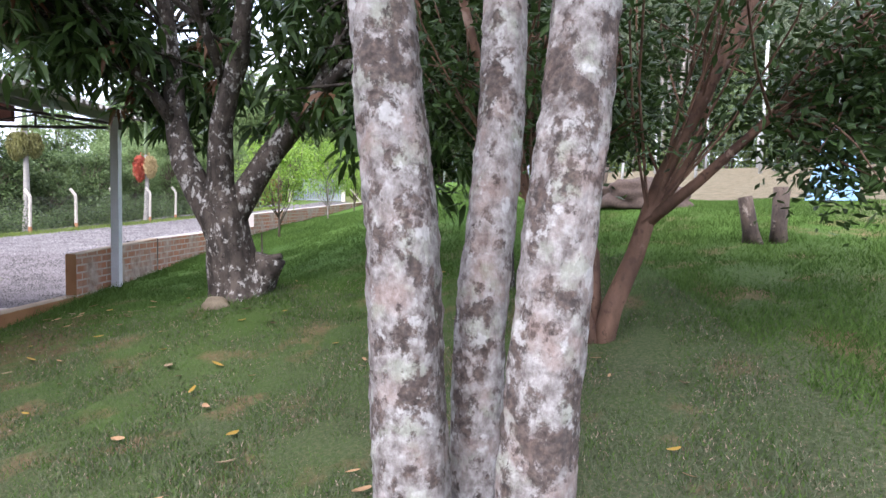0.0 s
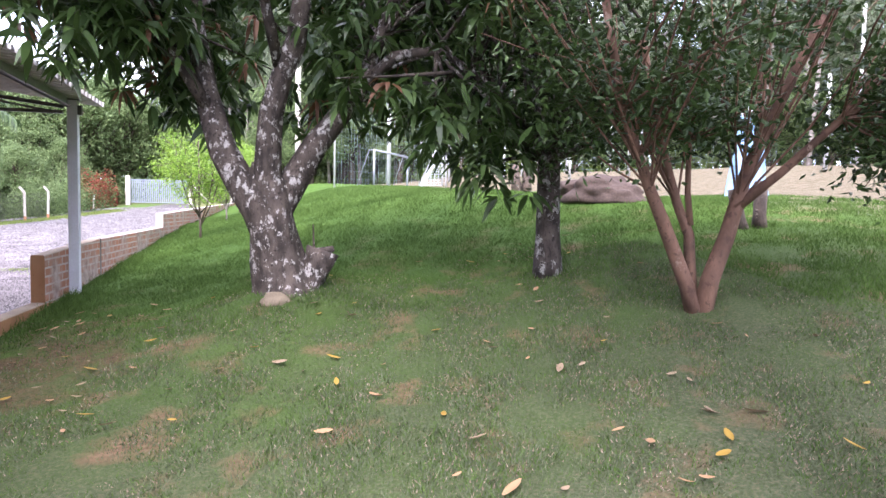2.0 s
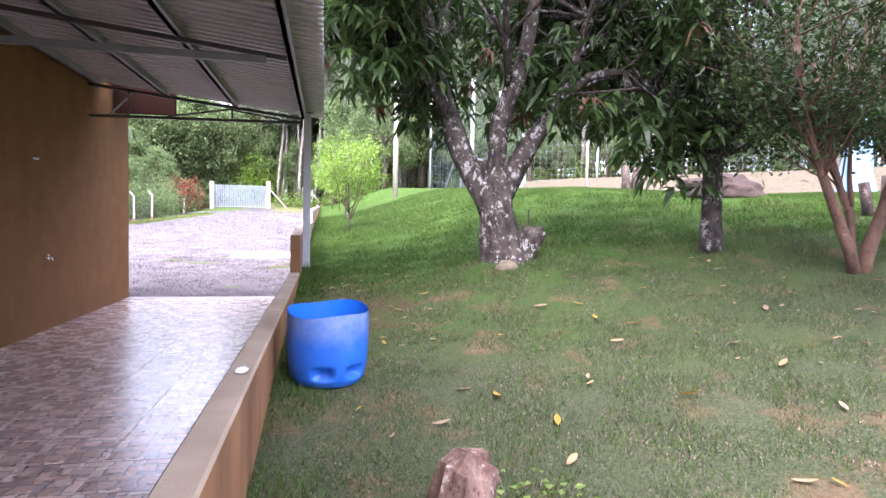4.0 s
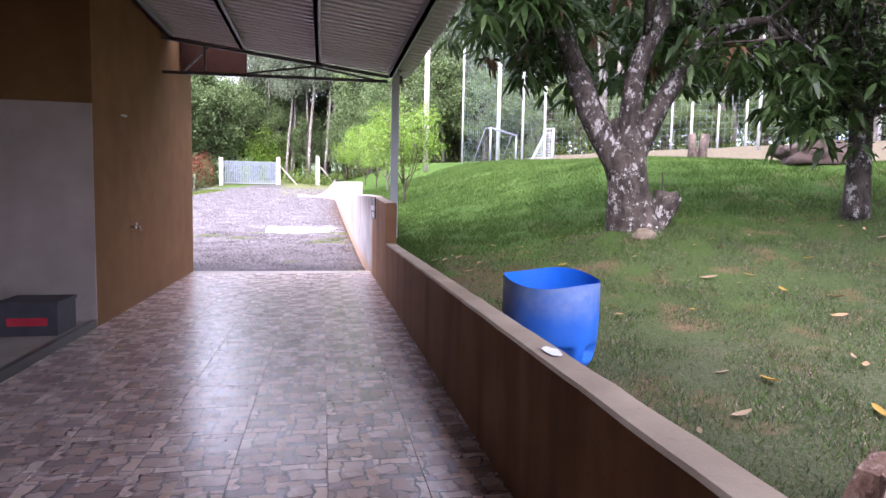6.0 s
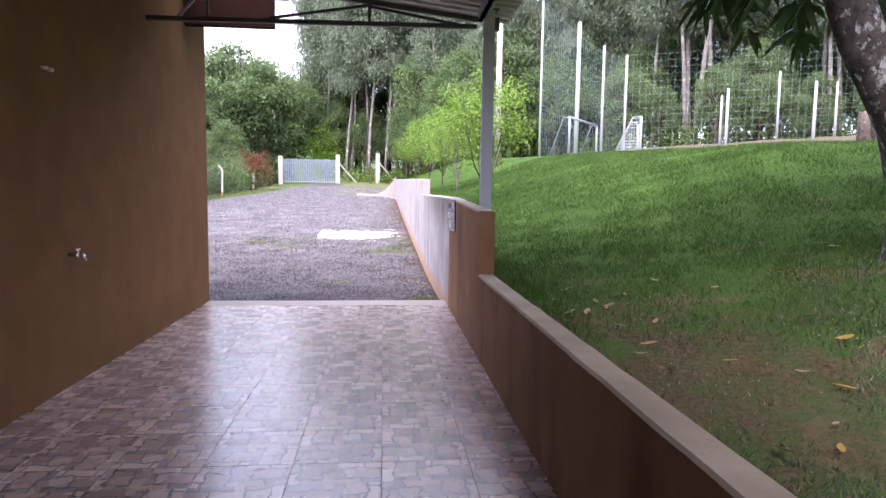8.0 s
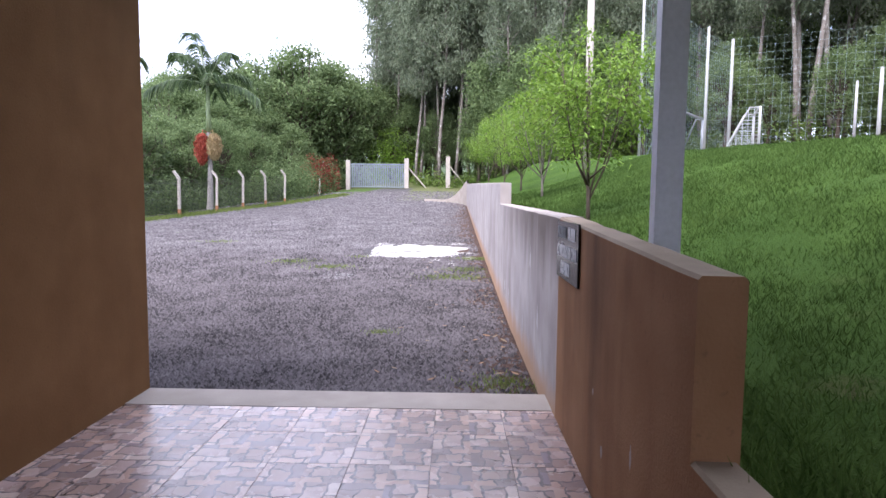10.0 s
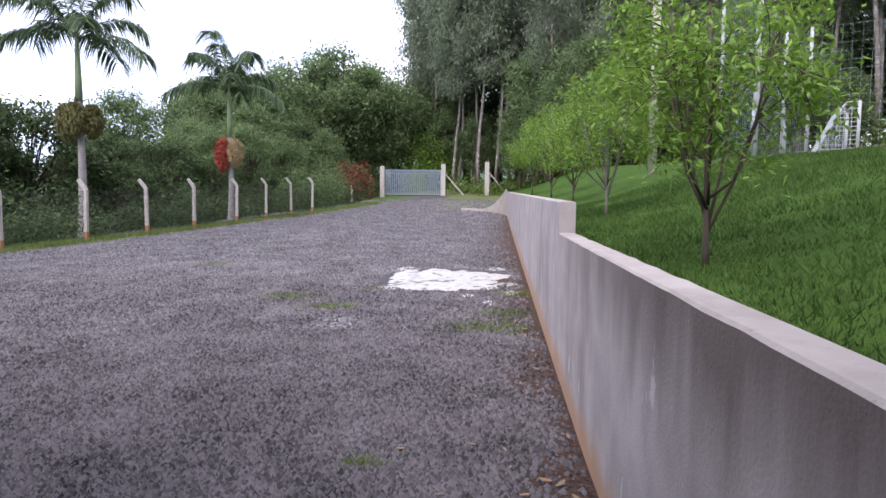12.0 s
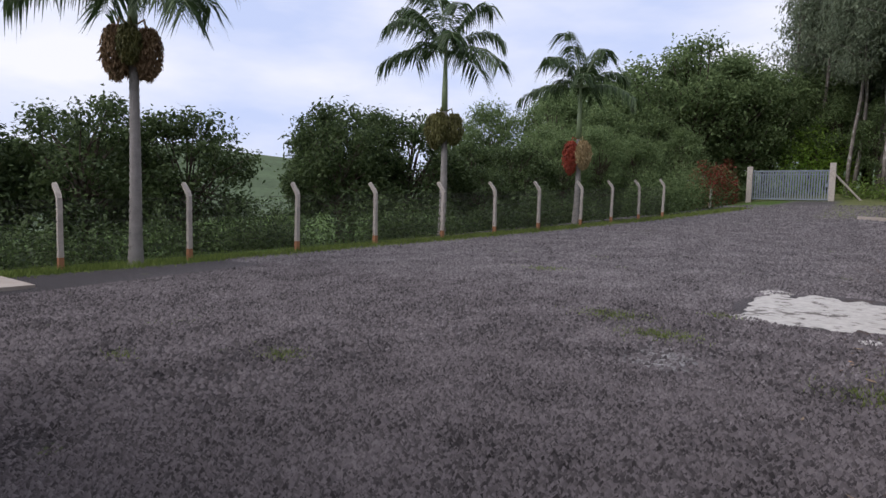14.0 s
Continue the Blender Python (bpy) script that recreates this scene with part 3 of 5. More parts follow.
# ---- walls along the drive and carport ----
def wall_run(name, y0, y1, t0, t1, foot, mats, label, thick=0.145, step=0.16, x0=0.0):
    """A wall with a slightly ragged top edge: inner, top, outer and end faces have their own finish."""
    n = max(2, round((y1 - y0) / step))
    g, rows = Geo(), []
    for i in range(n + 1):
        u = i / n
        y, t = y0 + (y1 - y0) * u, t0 + (t1 - t0) * u
        j1, j2 = 0.006 * noise.noise(Vector((y * 3, 1, 0))), 0.007 * noise.noise(Vector((y * 4, 7, 0)))
        rows.append([(x0, y, foot), (x0 + j1 * 0.4, y, t - 0.012 + j1), (x0 + 0.012, y, t + j1), (x0 + thick - 0.012, y, t + j2), (x0 + thick, y, t - 0.014 + j2), (x0 + thick, y, foot)])
    g.quad_grid(rows)
    ids = [0, 1, 1, 1, 2] * n
    e = n * 6
    g.f += [(0, 1, 2, 3, 4, 5), (e + 5, e + 4, e + 3, e + 2, e + 1, e)]
    ob = setting(name, g, mats, label, "wall")
    ob.data.polygons.foreach_set("material_index", ids + [3, 3])
    return ob


wall_run("wall_low", -11.2, -2.77, 0.70, 0.705, -0.3, [M_BROWN, M_CAP, M_BROWN, M_BROWN], "low brown painted wall with a bare cement top")
wall_run("wall_tall", -2.77, -0.47, 1.25, 1.352, -0.3, [M_BROWN, M_CAP, M_BRICK, M_BROWN], "taller brown painted wall beside the carport")
wall_run("wall_cement", -0.47, 4.85, 1.354, 1.4, -0.3, [M_CEMENT, M_TOP, M_BRICK, M_CEMENT], "grey cement rendered wall along the drive", 0.165)
wall_run("wall_far", 4.85, 31.0, 1.72, 2.36, -0.3, [M_CEMENT, M_TOP, M_BRICK, M_CEMENT], "higher grey cement wall along the drive", 0.165, step=0.4)
# the far end of the wall bends away and sinks into the ground
g = Geo()
rows = []
for i in range(15):
    u = i / 14
    a = radians(80 * min(1, u * 1.6))
    px = 0.0 - 2.5 * u * u - 0.2 * u
    py = 31.0 + 6.5 * u - 1.4 * u * u
    top = ground_at(px - 0.2, py) + 1.32 * (1 - ease(u * 1.35)) + 0.16
    w = 0.12 + 0.25 * u
    rows.append([(px, py, 0.2), (px, py, top), (px + w * math.cos(a), py + w * math.sin(a), top), (px + w * math.cos(a), py + w * math.sin(a), 0.2)])
g.quad_grid(rows)
e = 14 * 4
g.f.append((e + 3, e + 2, e + 1, e))
setting("kerb", g, M_CONCRETE, "pale concrete end of the wall curving to a kerb", "kerb")

g = Geo()
row0, row1 = [], []
for j in range(22):
    a = 2 * math.pi * j / 22
    q = 1 + 0.35 * noise.noise(Vector((math.cos(a) * 2, math.sin(a) * 2, 3)))
    row0.append((0.08 + 0.032 * q * math.cos(a), -8.69 + 0.075 * q * math.sin(a), 0.7085))
g.v = row0
g.f = [tuple(range(22))]
setting("paint_mark", g, M_WHITEPAINT, "white paint splash on the low wall's top", "stain")

def flake(y, z, h, w, seed):
    """A small ragged patch of bare plaster on the inner wall face."""
    g = Geo()
    for j in range(18):
        a = 2 * math.pi * j / 18
        q = 1 + 0.5 * noise.noise(Vector((math.cos(a) * 2 + seed, math.sin(a) * 2, seed)))
        g.v.append((-0.003, y + w * q * math.cos(a), z + h * q * math.sin(a)))
    g.f = [tuple(range(17, -1, -1))]
    setting("paint_flake", g, M_WHITEWALL, "pale spot where the brown paint has flaked off", "stain")


for fy, fz, fh, fw, fs in ((-2.45, 0.32, 0.07, 0.012, 1), (-2.2, 0.47, 0.05, 0.014, 2), (-1.75, 0.3, 0.03, 0.02, 3), (-2.05, 0.18, 0.025, 0.012, 4), (-1.55, 0.52, 0.018, 0.012, 5)):
    flake(fy, fz, fh, fw, fs)

# ---- carport floor ----
floor = setting("floor", Geo().box(-3.0, -0.001, -15.0, -0.36, -0.25, -0.006), M_GROUT, "carport floor of printed glazed tiles", "floor")
setting("threshold", Geo().box(-3.0, -0.001, -0.357, 0.0, -0.3, 0.003), M_CONCRETE, "bare concrete strip at the carport's edge", "threshold")


def tile_mesh(w, d):
    g = Geo()
    b = 0.0018
    g.quad_grid([[(sx * (w / 2 - q), sy * (d / 2 - q), z) for sx, sy in ((-1, -1), (1, -1), (1, 1), (-1, 1))] for q, z in ((0, -0.008), (0, -b), (b, 0))], True)
    g.f.append((8, 9, 10, 11))
    return g.mesh("tile", M_TILE)


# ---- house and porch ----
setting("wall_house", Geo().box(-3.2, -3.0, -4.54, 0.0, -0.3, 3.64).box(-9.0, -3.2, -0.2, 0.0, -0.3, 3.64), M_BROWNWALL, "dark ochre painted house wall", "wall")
setting("wall_porch", Geo().box(-9.0, -3.002, -4.56, -4.542, -0.1, 2.16), M_WHITEWALL, "off-white porch wall", "wall")
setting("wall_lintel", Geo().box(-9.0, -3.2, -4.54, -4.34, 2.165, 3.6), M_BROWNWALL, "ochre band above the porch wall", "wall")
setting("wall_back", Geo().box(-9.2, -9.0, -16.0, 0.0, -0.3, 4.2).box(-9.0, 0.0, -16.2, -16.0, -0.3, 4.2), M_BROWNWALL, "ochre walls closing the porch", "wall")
setting("porch_floor", Geo().box(-9.0, -3.06, -16.0, -4.562, -0.2, 0.06), M_CONCRETE, "grey porch floor", "floor")
setting("step_edge", Geo().box(-3.055, -3.004, -16.0, -4.562, -0.2, 0.075), M_GRANITE, "dark stone edge of the porch step", "step")

# ---- roof ----
SL = 0.115


def roof_z(x):
    return 3.235 - SL * (x - 0.12)


g = Geo()
rows = []
for i in range(94):
    for dy, w in ((0.0, -0.03), (0.07, -0.03), (0.084, 0.03), (0.136, 0.03)):
        y = -15.5 + 0.15 * i + dy
        rows.append([(0.46, y, roof_z(0.46) + w), (-3.25, y, roof_z(-3.25) + w)])
b0 = g.quad_grid(rows)
top = Geo()
top.v = [(x, y, z + 0.004) for x, y, z in g.v]
top.f = [tuple(reversed(f)) for f in g.f]
nv = len(g.v)
g.v += top.v
g.f += [tuple(i + nv for i in f) for f in top.f]
roof = setting("carport_roof", g, M_ROOF, "corrugated metal carport roof", "roof")
setting("roof_porch", Geo().box(-9.2, -3.25, -16.2, 0.3, 3.65, 3.75), M_WOOD, "dark porch ceiling", "roof")


def purlin(x, dz):
    t = thing("purlin", "grey steel purlin under the roof sheets", "beam", (x, -8.5, roof_z(x) - 0.03), "purlins under the roof")
    part("channel", Geo().box(-0.02, 0.025, -6.95, 6.72, -dz, 0.0).box(-0.02, 0.06, -6.95, 6.72, -dz, -dz + 0.012), M_STEEL, t)


for px, dz in ((0.13, 0.11), (-0.92, 0.1), (-1.95, 0.1), (-2.9, 0.1)):
    purlin(px, dz)


def truss(y, full):
    t = thing("roof_truss", "dark welded steel truss under the roof" if full else "steel beam reaching from the house to the eave", "truss", (0, y, 3.0), "roof trusses")
    hi = lambda x: roof_z(x) - 0.15 - 3.0
    part("top_chord", Geo().bar((0.1, 0, hi(0.1)), (-3.0, 0, hi(-3.0)), 0.04, 0.045), M_DARKSTEEL, t)
    if full:
        part("bottom_chord", Geo().bar((0.09, 0, 0.02), (-3.0, 0, -0.02), 0.04, 0.04), M_DARKSTEEL, t)
        for a, b in (((-0.08, 0, 0.03), (-0.95, 0, hi(-0.95) - 0.04)), ((-0.95, 0, 0.0), (-0.95, 0, hi(-0.95) - 0.02)), ((-0.95, 0, hi(-0.95) - 0.03), (-1.9, 0, 0.02)), ((-2.45, 0, 0.0), (-2.45, 0, hi(-2.45) - 0.02)), ((-2.72, 0.0, 0.0), (-2.4, 0, hi(-2.4) - 0.02))):
            part("web_bar", Geo().bar(a, b, 0.025), M_DARKSTEEL if a[0] > -2.6 else M_STEEL, t)
    else:
        part("lower_beam", Geo().bar((-0.1, 0.0, hi(-0.1) - 0.05), (-3.0, 0, hi(-0.1) - 0.02), 0.06, 0.07), M_STEEL, t)


truss(-1.87, True)
truss(-5.6, False)
truss(-9.6, False)
setting("eave_board", Geo().box(-2.98, -2.02, -0.85, -0.75, 3.2, 3.95).box(-3.2, -2.02, -0.75, 0.3, 3.83, 3.95).box(-3.2, -2.98, -1.45, -0.75, 3.645, 3.95), M_WOOD, "dark red wooden eave of the house", "eave")

post = thing("carport_post", "grey painted steel post standing in the grass", "post", (0.208, -1.87, ground_at(0.25, -1.87) - 0.03))
ph = 3.2 - ground_at(0.25, -1.87)
part("shaft", Geo().box(-0.052, 0.052, -0.05, 0.05, 0.0, ph), M_POSTPAINT, post)
part("lip", Geo().box(-0.062, -0.053, -0.05, -0.03, 0.0, ph - 0.1), M_POSTPAINT, post)
part("top_plate", Geo().box(-0.09, 0.09, -0.07, 0.07, ph, ph + 0.012), M_DARKSTEEL, post)
part("conduit_box", Geo().box(0.054, 0.1, -0.035, 0.03, ph - 0.18, ph - 0.06), M_DARKSTEEL, post)

# ---- sign on the wall ----
sign = thing("warning_sign", "black sign with white capital letters on the wall", "sign", (-0.004, -0.82, 1.16))
part("board", Geo().box(-0.012, 0.0, -0.335, 0.335, -0.185, 0.17), M_BLACK, sign)


def lettering(text, u0, u1, v0, v1, material):
    cu = bpy.data.curves.new("letters", "FONT")
    cu.body, cu.extrude = text, 0.001
    cu.offset = 0.03
    tmp = bpy.data.objects.new("letters", cu)
    me = bpy.data.meshes.new_from_object(tmp)
    bpy.data.objects.remove(tmp)
    co = np.array([v.co[:] for v in me.vertices])
    lo, hi = co.min(0), co.max(0)
    s = (co - lo) / np.maximum(hi - lo, 1e-6)
    me.vertices.foreach_set("co", np.stack([-0.0135 - 0.002 * s[:, 2], -(u0 + (u1 - u0) * s[:, 0]), v0 + (v1 - v0) * s[:, 1]], 1).ravel())
    me.flip_normals()
    me.materials.clear()
    me.materials.append(material)
    me.update()
    ob = new("letters", me)
    ob.parent = sign


lettering("PROIBIDO", -0.30, -0.02, 0.065, 0.14, M_FADED)
lettering("SUBIR", 0.05, 0.265, 0.065, 0.14, M_LETTER)
lettering("C/ VE\u00cdCULO EM CIMA", -0.31, 0.305, -0.05, 0.045, M_LETTER)
lettering("DO PISO!", -0.17, 0.1, -0.155, -0.075, M_LETTER)

# ---- tap, cable outlet and box by the porch ----
tap = thing("wall_tap", "small brass garden tap on the ochre wall", "tap", (-3.0, -3.44, 0.93))
part("pipe", Geo().tube([(0, 0, 0), (0.05, 0, 0), (0.07, 0, -0.01)], [0.014, 0.014, 0.018], 8), M_CHROME, tap, "", True)
part("spout", Geo().tube([(0.06, 0, 0), (0.1, 0, -0.005), (0.115, 0, -0.045)], [0.013, 0.013, 0.011], 8), M_CHROME, tap, "", True)
part("lever", Geo().bar((0.06, -0.03, 0.035), (0.06, 0.03, 0.035), 0.012).bar((0.06, 0, 0.0), (0.06, 0, 0.035), 0.01), M_CHROME, tap)
out = thing("wall_outlet", "two small white wire connectors on the ochre wall", "outlet", (-3.0, -3.66, 2.16))
for dy in (-0.03, 0.04):
    part("connector", Geo().tube([(0, dy, 0), (0.03, dy, 0), (0.035, dy, 0.01)], [0.012, 0.014, 0.01], 8), M_WHITEPAINT, out, "", True)
bx = thing("crate", "grey crate with red printing on the porch step", "box", (-3.3, -5.0, 0.06))
part("body", Geo().box(-0.28, 0.2, -0.2, 0.2, 0.0, 0.27), M_BOX, bx)
part("lid", Geo().box(-0.29, 0.21, -0.21, 0.21, 0.272, 0.3), M_BOX, bx)
part("print_bar", Geo().box(-0.2, 0.12, -0.204, -0.201, 0.09, 0.16), M_RED, bx, "red print on the crate")

# ---- trees on the lawn ----
def rosettes(geo, centres, per, length, width, rng, droop=0.3):
    at, way = [], []
    for c in centres:
        for _ in range(per):
            a = rng.uniform(0, 2 * math.pi)
            w = (math.cos(a), math.sin(a), rng.uniform(-1.3, 0.45))
            at.append((c[0] + 0.03 * w[0], c[1] + 0.03 * w[1], c[2] + rng.uniform(-0.03, 0.03)))
            way.append(w)
    geo.leaves(at, way, length, width, droop, 0.2, True)


def dome(rng, centre, radii, low):
    while True:
        v = Vector((rng.gauss(0, 1), rng.gauss(0, 1), rng.gauss(0, 1))).normalized()
        if v.z > low:
            r = rng.uniform(0.55, 1.0) ** 0.6
            return Vector((centre[0] + v.x * radii[0] * r, centre[1] + v.y * radii[1] * r, centre[2] + v.z * radii[2] * r))


def stretch_of(limb, rng):
    i = rng.randrange(max(0, len(limb) - 3), len(limb))
    return Vector(limb[i])


# big mango tree
bx0, by0 = 2.8, -4.3
mango = thing("mango_tree", "old mango tree with forked lichen-spotted trunk", "tree", (bx0, by0, ground_at(bx0, by0) - 0.05))
mz = mango.location.z


def local(p):
    return Vector((p[0] - bx0, p[1] - by0, p[2] - mz))


trunk = Geo()
trunk.tube([local(p) for p in ((2.83, -4.3, mz - 0.1), (2.82, -4.3, 0.93), (2.8, -4.3, 1.1), (2.75, -4.3, 1.35), (2.69, -4.3, 1.6), (2.64, -4.3, 1.85), (2.6, -4.3, 2.1), (2.58, -4.3, 2.3))], [0.44, 0.36, 0.295, 0.255, 0.235, 0.235, 0.2, 0.1], 28, 0.3, seed=3)
limbs = [
    [(2.66, -4.3, 1.5), (2.55, -4.3, 1.8), (2.37, -4.28, 2.1), (2.2, -4.25, 2.4), (2.11, -4.2, 2.67), (2.02, -4.1, 3.0), (1.97, -4.0, 3.29), (1.87, -3.9, 3.85), (1.7, -3.8, 4.6), (1.6, -3.7, 5.3)],
    [(2.66, -4.32, 1.6), (2.63, -4.36, 1.95), (2.63, -4.4, 2.3), (2.65, -4.45, 2.76), (2.75, -4.52, 3.1), (2.88, -4.6, 3.42), (2.94, -4.65, 3.8), (2.99, -4.7, 4.2), (3.1, -4.8, 4.9), (3.15, -4.9, 5.6)],
    [(2.67, -4.3, 1.55), (2.73, -4.29, 1.85), (2.9, -4.26, 2.15), (3.1, -4.22, 2.5), (3.33, -4.2, 2.8), (3.5, -4.17, 3.05), (3.63, -4.15, 3.28), (3.79, -4.1, 3.69), (4.0, -4.0, 4.3), (4.3, -3.9, 5.0)],
    [(3.55, -4.17, 3.1), (3.9, -4.3, 3.45), (4.3, -4.5, 3.5), (4.66, -4.6, 3.3), (4.9, -4.7, 2.95)],
    [(2.1, -4.2, 2.75), (1.75, -4.3, 3.3), (1.35, -4.4, 3.6), (0.95, -4.5, 3.75)],
    [(2.75, -4.5, 3.1), (2.6, -4.8, 3.7), (2.5, -5.1, 4.1), (2.4, -5.5, 4.3)],
]
rad0 = [0.175, 0.15, 0.165, 0.07, 0.07, 0.06]
for i, (lb, r) in enumerate(zip(limbs, rad0)):
    trunk.tube([local(p) for p in lb], taper(r, r * 0.35, len(lb) - 1), 12, 0.25, seed=i + 5)
rng = random.Random(11)
crown, old = Geo(), Geo()
tips = []
targets = [dome(rng, (2.65, -4.2, 4.4), (2.7, 2.6, 1.7), -0.6) for _ in range(130)]
targets += [dome(rng, (2.4, -4.6, 4.9), (3.5, 3.4, 1.3), -0.35) for _ in range(46)]
targets += [Vector(p) for p in ((4.4, -4.7, 2.75), (4.8, -4.8, 2.55), (4.95, -4.4, 2.35), (5.1, -5.0, 2.75), (4.2, -4.9, 2.55), (4.95, -4.8, 2.2), (3.8, -4.4, 2.75), (1.0, -4.4, 3.25), (2.2, -3.6, 2.9), (2.5, -5.6, 3.2), (3.3, -5.7, 3.2), (1.95, -4.9, 3.1), (3.0, -3.7, 2.75))]
targets = [p for p in targets if not (p.y < -4.45 and abs(p.x - 2.9) < 1.15 and p.z < 4.7) and (p.x > 0.7 or p.z > 3.75) and (p.y > -5.6 or p.z > 4.3)]
targets += [Vector((rng.uniform(-0.3, 1.2), rng.uniform(-4.8, -3.2), rng.uniform(3.8, 5.0))) for _ in range(11)]
targets += [Vector((rng.uniform(0.7, 1.7), rng.uniform(-5.4, -4.2), rng.uniform(3.3, 4.4))) for _ in range(12)]
targets += [Vector((rng.uniform(1.0, 4.8), rng.uniform(-4.8, -2.4), rng.uniform(3.0, 3.9))) for _ in range(26)]
for i, tg in enumerate(targets):
    lb = min(limbs, key=lambda q: (Vector(q[-1]) - tg).length)
    st = stretch_of(lb, rng)
    pts = bend(st, tg, 5, 0.12, i)
    trunk.tube([local(p) for p in pts], taper(0.026, 0.007, 5), 5, cap=False)
    for _ in range(11):
        p = pts[3].lerp(tg, rng.uniform(0, 1.05)) + Vector((rng.gauss(0, 0.2), rng.gauss(0, 0.2), rng.gauss(-0.02, 0.15)))
        tips.append(local(p))
rosettes(crown, tips, 8, 0.23, 0.064, rng, 0.4)
rosettes(old, rng.sample(tips, 55), 9, 0.2, 0.05, rng, 0.7)
part("trunk", trunk, M_BARK_MANGO, mango, "", True)
part("crown", crown, M_LEAF_MANGO, mango)
part("withered_leaves", old, M_LEAF_OLD, mango, "brown withered leaves")
stub = Geo().tube([local(p) for p in ((2.95, -4.35, 0.85), (3.05, -4.38, 1.1), (3.13, -4.4, 1.3), (3.17, -4.4, 1.42))], [0.17, 0.14, 0.15, 0.16], 12, 0.7, seed=9)
stub.tube([local(p) for p in ((3.08, -4.4, 1.38), (3.28, -4.42, 1.44))], [0.06, 0.03], 7, 0.5)
part("broken_stub", stub, M_BARK_MANGO, mango, "jagged stub of a broken limb", True)
part("shoot", Geo().tube([local(p) for p in ((3.08, -4.42, 1.4), (3.07, -4.42, 1.68))], [0.012, 0.008], 5), M_OLDWOOD, mango)


def small_leaf_tree(name, label, at, stems, radii, material, leafmat, targets, per, spread, size, seed, sides=9, group="", start=0.5, flaky=False):
    t = thing(name, label, "tree", at, group)
    o = Vector(at)
    tr, cr = Geo(), Geo()
    for i, (st, r) in enumerate(zip(stems, radii)):
        if flaky:
            fine = []
            for pa, pb in zip(st, st[1:]):
                fine += [Vector(pa).lerp(Vector(pb), q / 14) - o for q in range(14)]
            b0 = len(tr.v)
            tr.tube(fine, taper(r, r * 0.6, len(fine) - 1), sides, 0.12, seed=seed + i)
            for vi in range(b0, len(tr.v)):
                w = Vector(tr.v[vi])
                d = 0.006 * noise.noise(w * 22) + 0.005 * noise.noise(w * 55)
                tr.v[vi] = tuple(w + Vector((d, d * 0.8, 0)) * (1 if noise.noise(w * 9) > 0 else -1))
        else:
            tr.tube([Vector(p) - o for p in st], taper(r, r * 0.45, len(st) - 1), sides, 0.2, seed=seed + i)
    rng = random.Random(seed)
    pos, way = [], []
    for i, tg in enumerate(targets):
        lb = min(stems, key=lambda q: (Vector(q[-1]) - tg).length)
        s = Vector(lb[rng.randrange(int(len(lb) * start), len(lb))])
        pts = bend(s, tg, 4, 0.15, seed + i)
        tr.tube([p - o for p in pts], taper(min(radii) * 0.35, 0.004, 4), 5, cap=False)
        for j in range(per):
            c = pts[1].lerp(tg, rng.uniform(0.2, 1.1)) - o
            pos.append((c.x + rng.gauss(0, spread), c.y + rng.gauss(0, spread), c.z + rng.gauss(0, spread * 0.8)))
            way.append((rng.gauss(0, 1), rng.gauss(0, 1), rng.gauss(-0.2, 0.6)))
    cr.leaves(pos, way, size[0], size[1], 0.15)
    part("trunk", tr, material, t, "", True)
    part("crown", cr, leafmat, t)
    return t


rng = random.Random(21)
gz = ground_at(5.56, -4.62) - 0.05
small_leaf_tree("slender_tree", "slender tree with a straight dark lichen-spotted trunk", (5.56, -4.62, gz),
                [[(5.57, -4.62, gz), (5.565, -4.62, gz + 0.15), (5.56, -4.62, 1.6), (5.55, -4.62, 2.4), (5.5, -4.62, 3.4), (5.47, -4.6, 4.4), (5.45, -4.6, 5.6)]], [0.165], M_BARK_SLIM, M_LEAF_SMALL,
                [dome(rng, (5.6, -4.3, 3.9), (1.7, 1.7, 1.4), -0.8) for _ in range(60)] + [Vector((5.55 + rng.uniform(-0.7, 1.0), -4.6 + rng.uniform(-0.5, 0.8), rng.uniform(2.3, 3.1))) for _ in range(24)],
                130, 0.17, (0.085, 0.04), 31, 14)

gz = ground_at(6.12, -6.4) - 0.05
S3 = [
    [(6.08, -6.4, gz), (6.0, -6.4, 1.25), (5.74, -6.42, 1.77), (5.6, -6.43, 2.03), (5.47, -6.45, 2.29), (5.28, -6.5, 2.64), (5.05, -6.6, 3.4)],
    [(6.1, -6.35, gz), (6.1, -6.3, 1.3), (6.09, -6.28, 1.67), (5.98, -6.25, 1.94), (5.83, -6.2, 2.46), (5.7, -6.1, 3.3)],
    [(6.08, -6.3, 1.75), (6.06, -6.28, 2.05), (6.08, -6.25, 2.47), (6.25, -6.2, 3.2)],
    [(6.14, -6.42, gz), (6.2, -6.42, 1.3), (6.35, -6.43, 1.68), (6.43, -6.44, 1.95), (6.51, -6.45, 2.22), (6.74, -6.5, 2.77), (7.05, -6.6, 3.5)],
    [(6.4, -6.44, 1.9), (6.7, -6.6, 2.2), (7.08, -6.8, 2.63), (7.5, -7.0, 3.2)],
    [(6.38, -6.4, 1.8), (6.6, -6.3, 2.1), (6.9, -6.1, 2.5), (7.1, -5.9, 3.2)],
]
rng = random.Random(22)
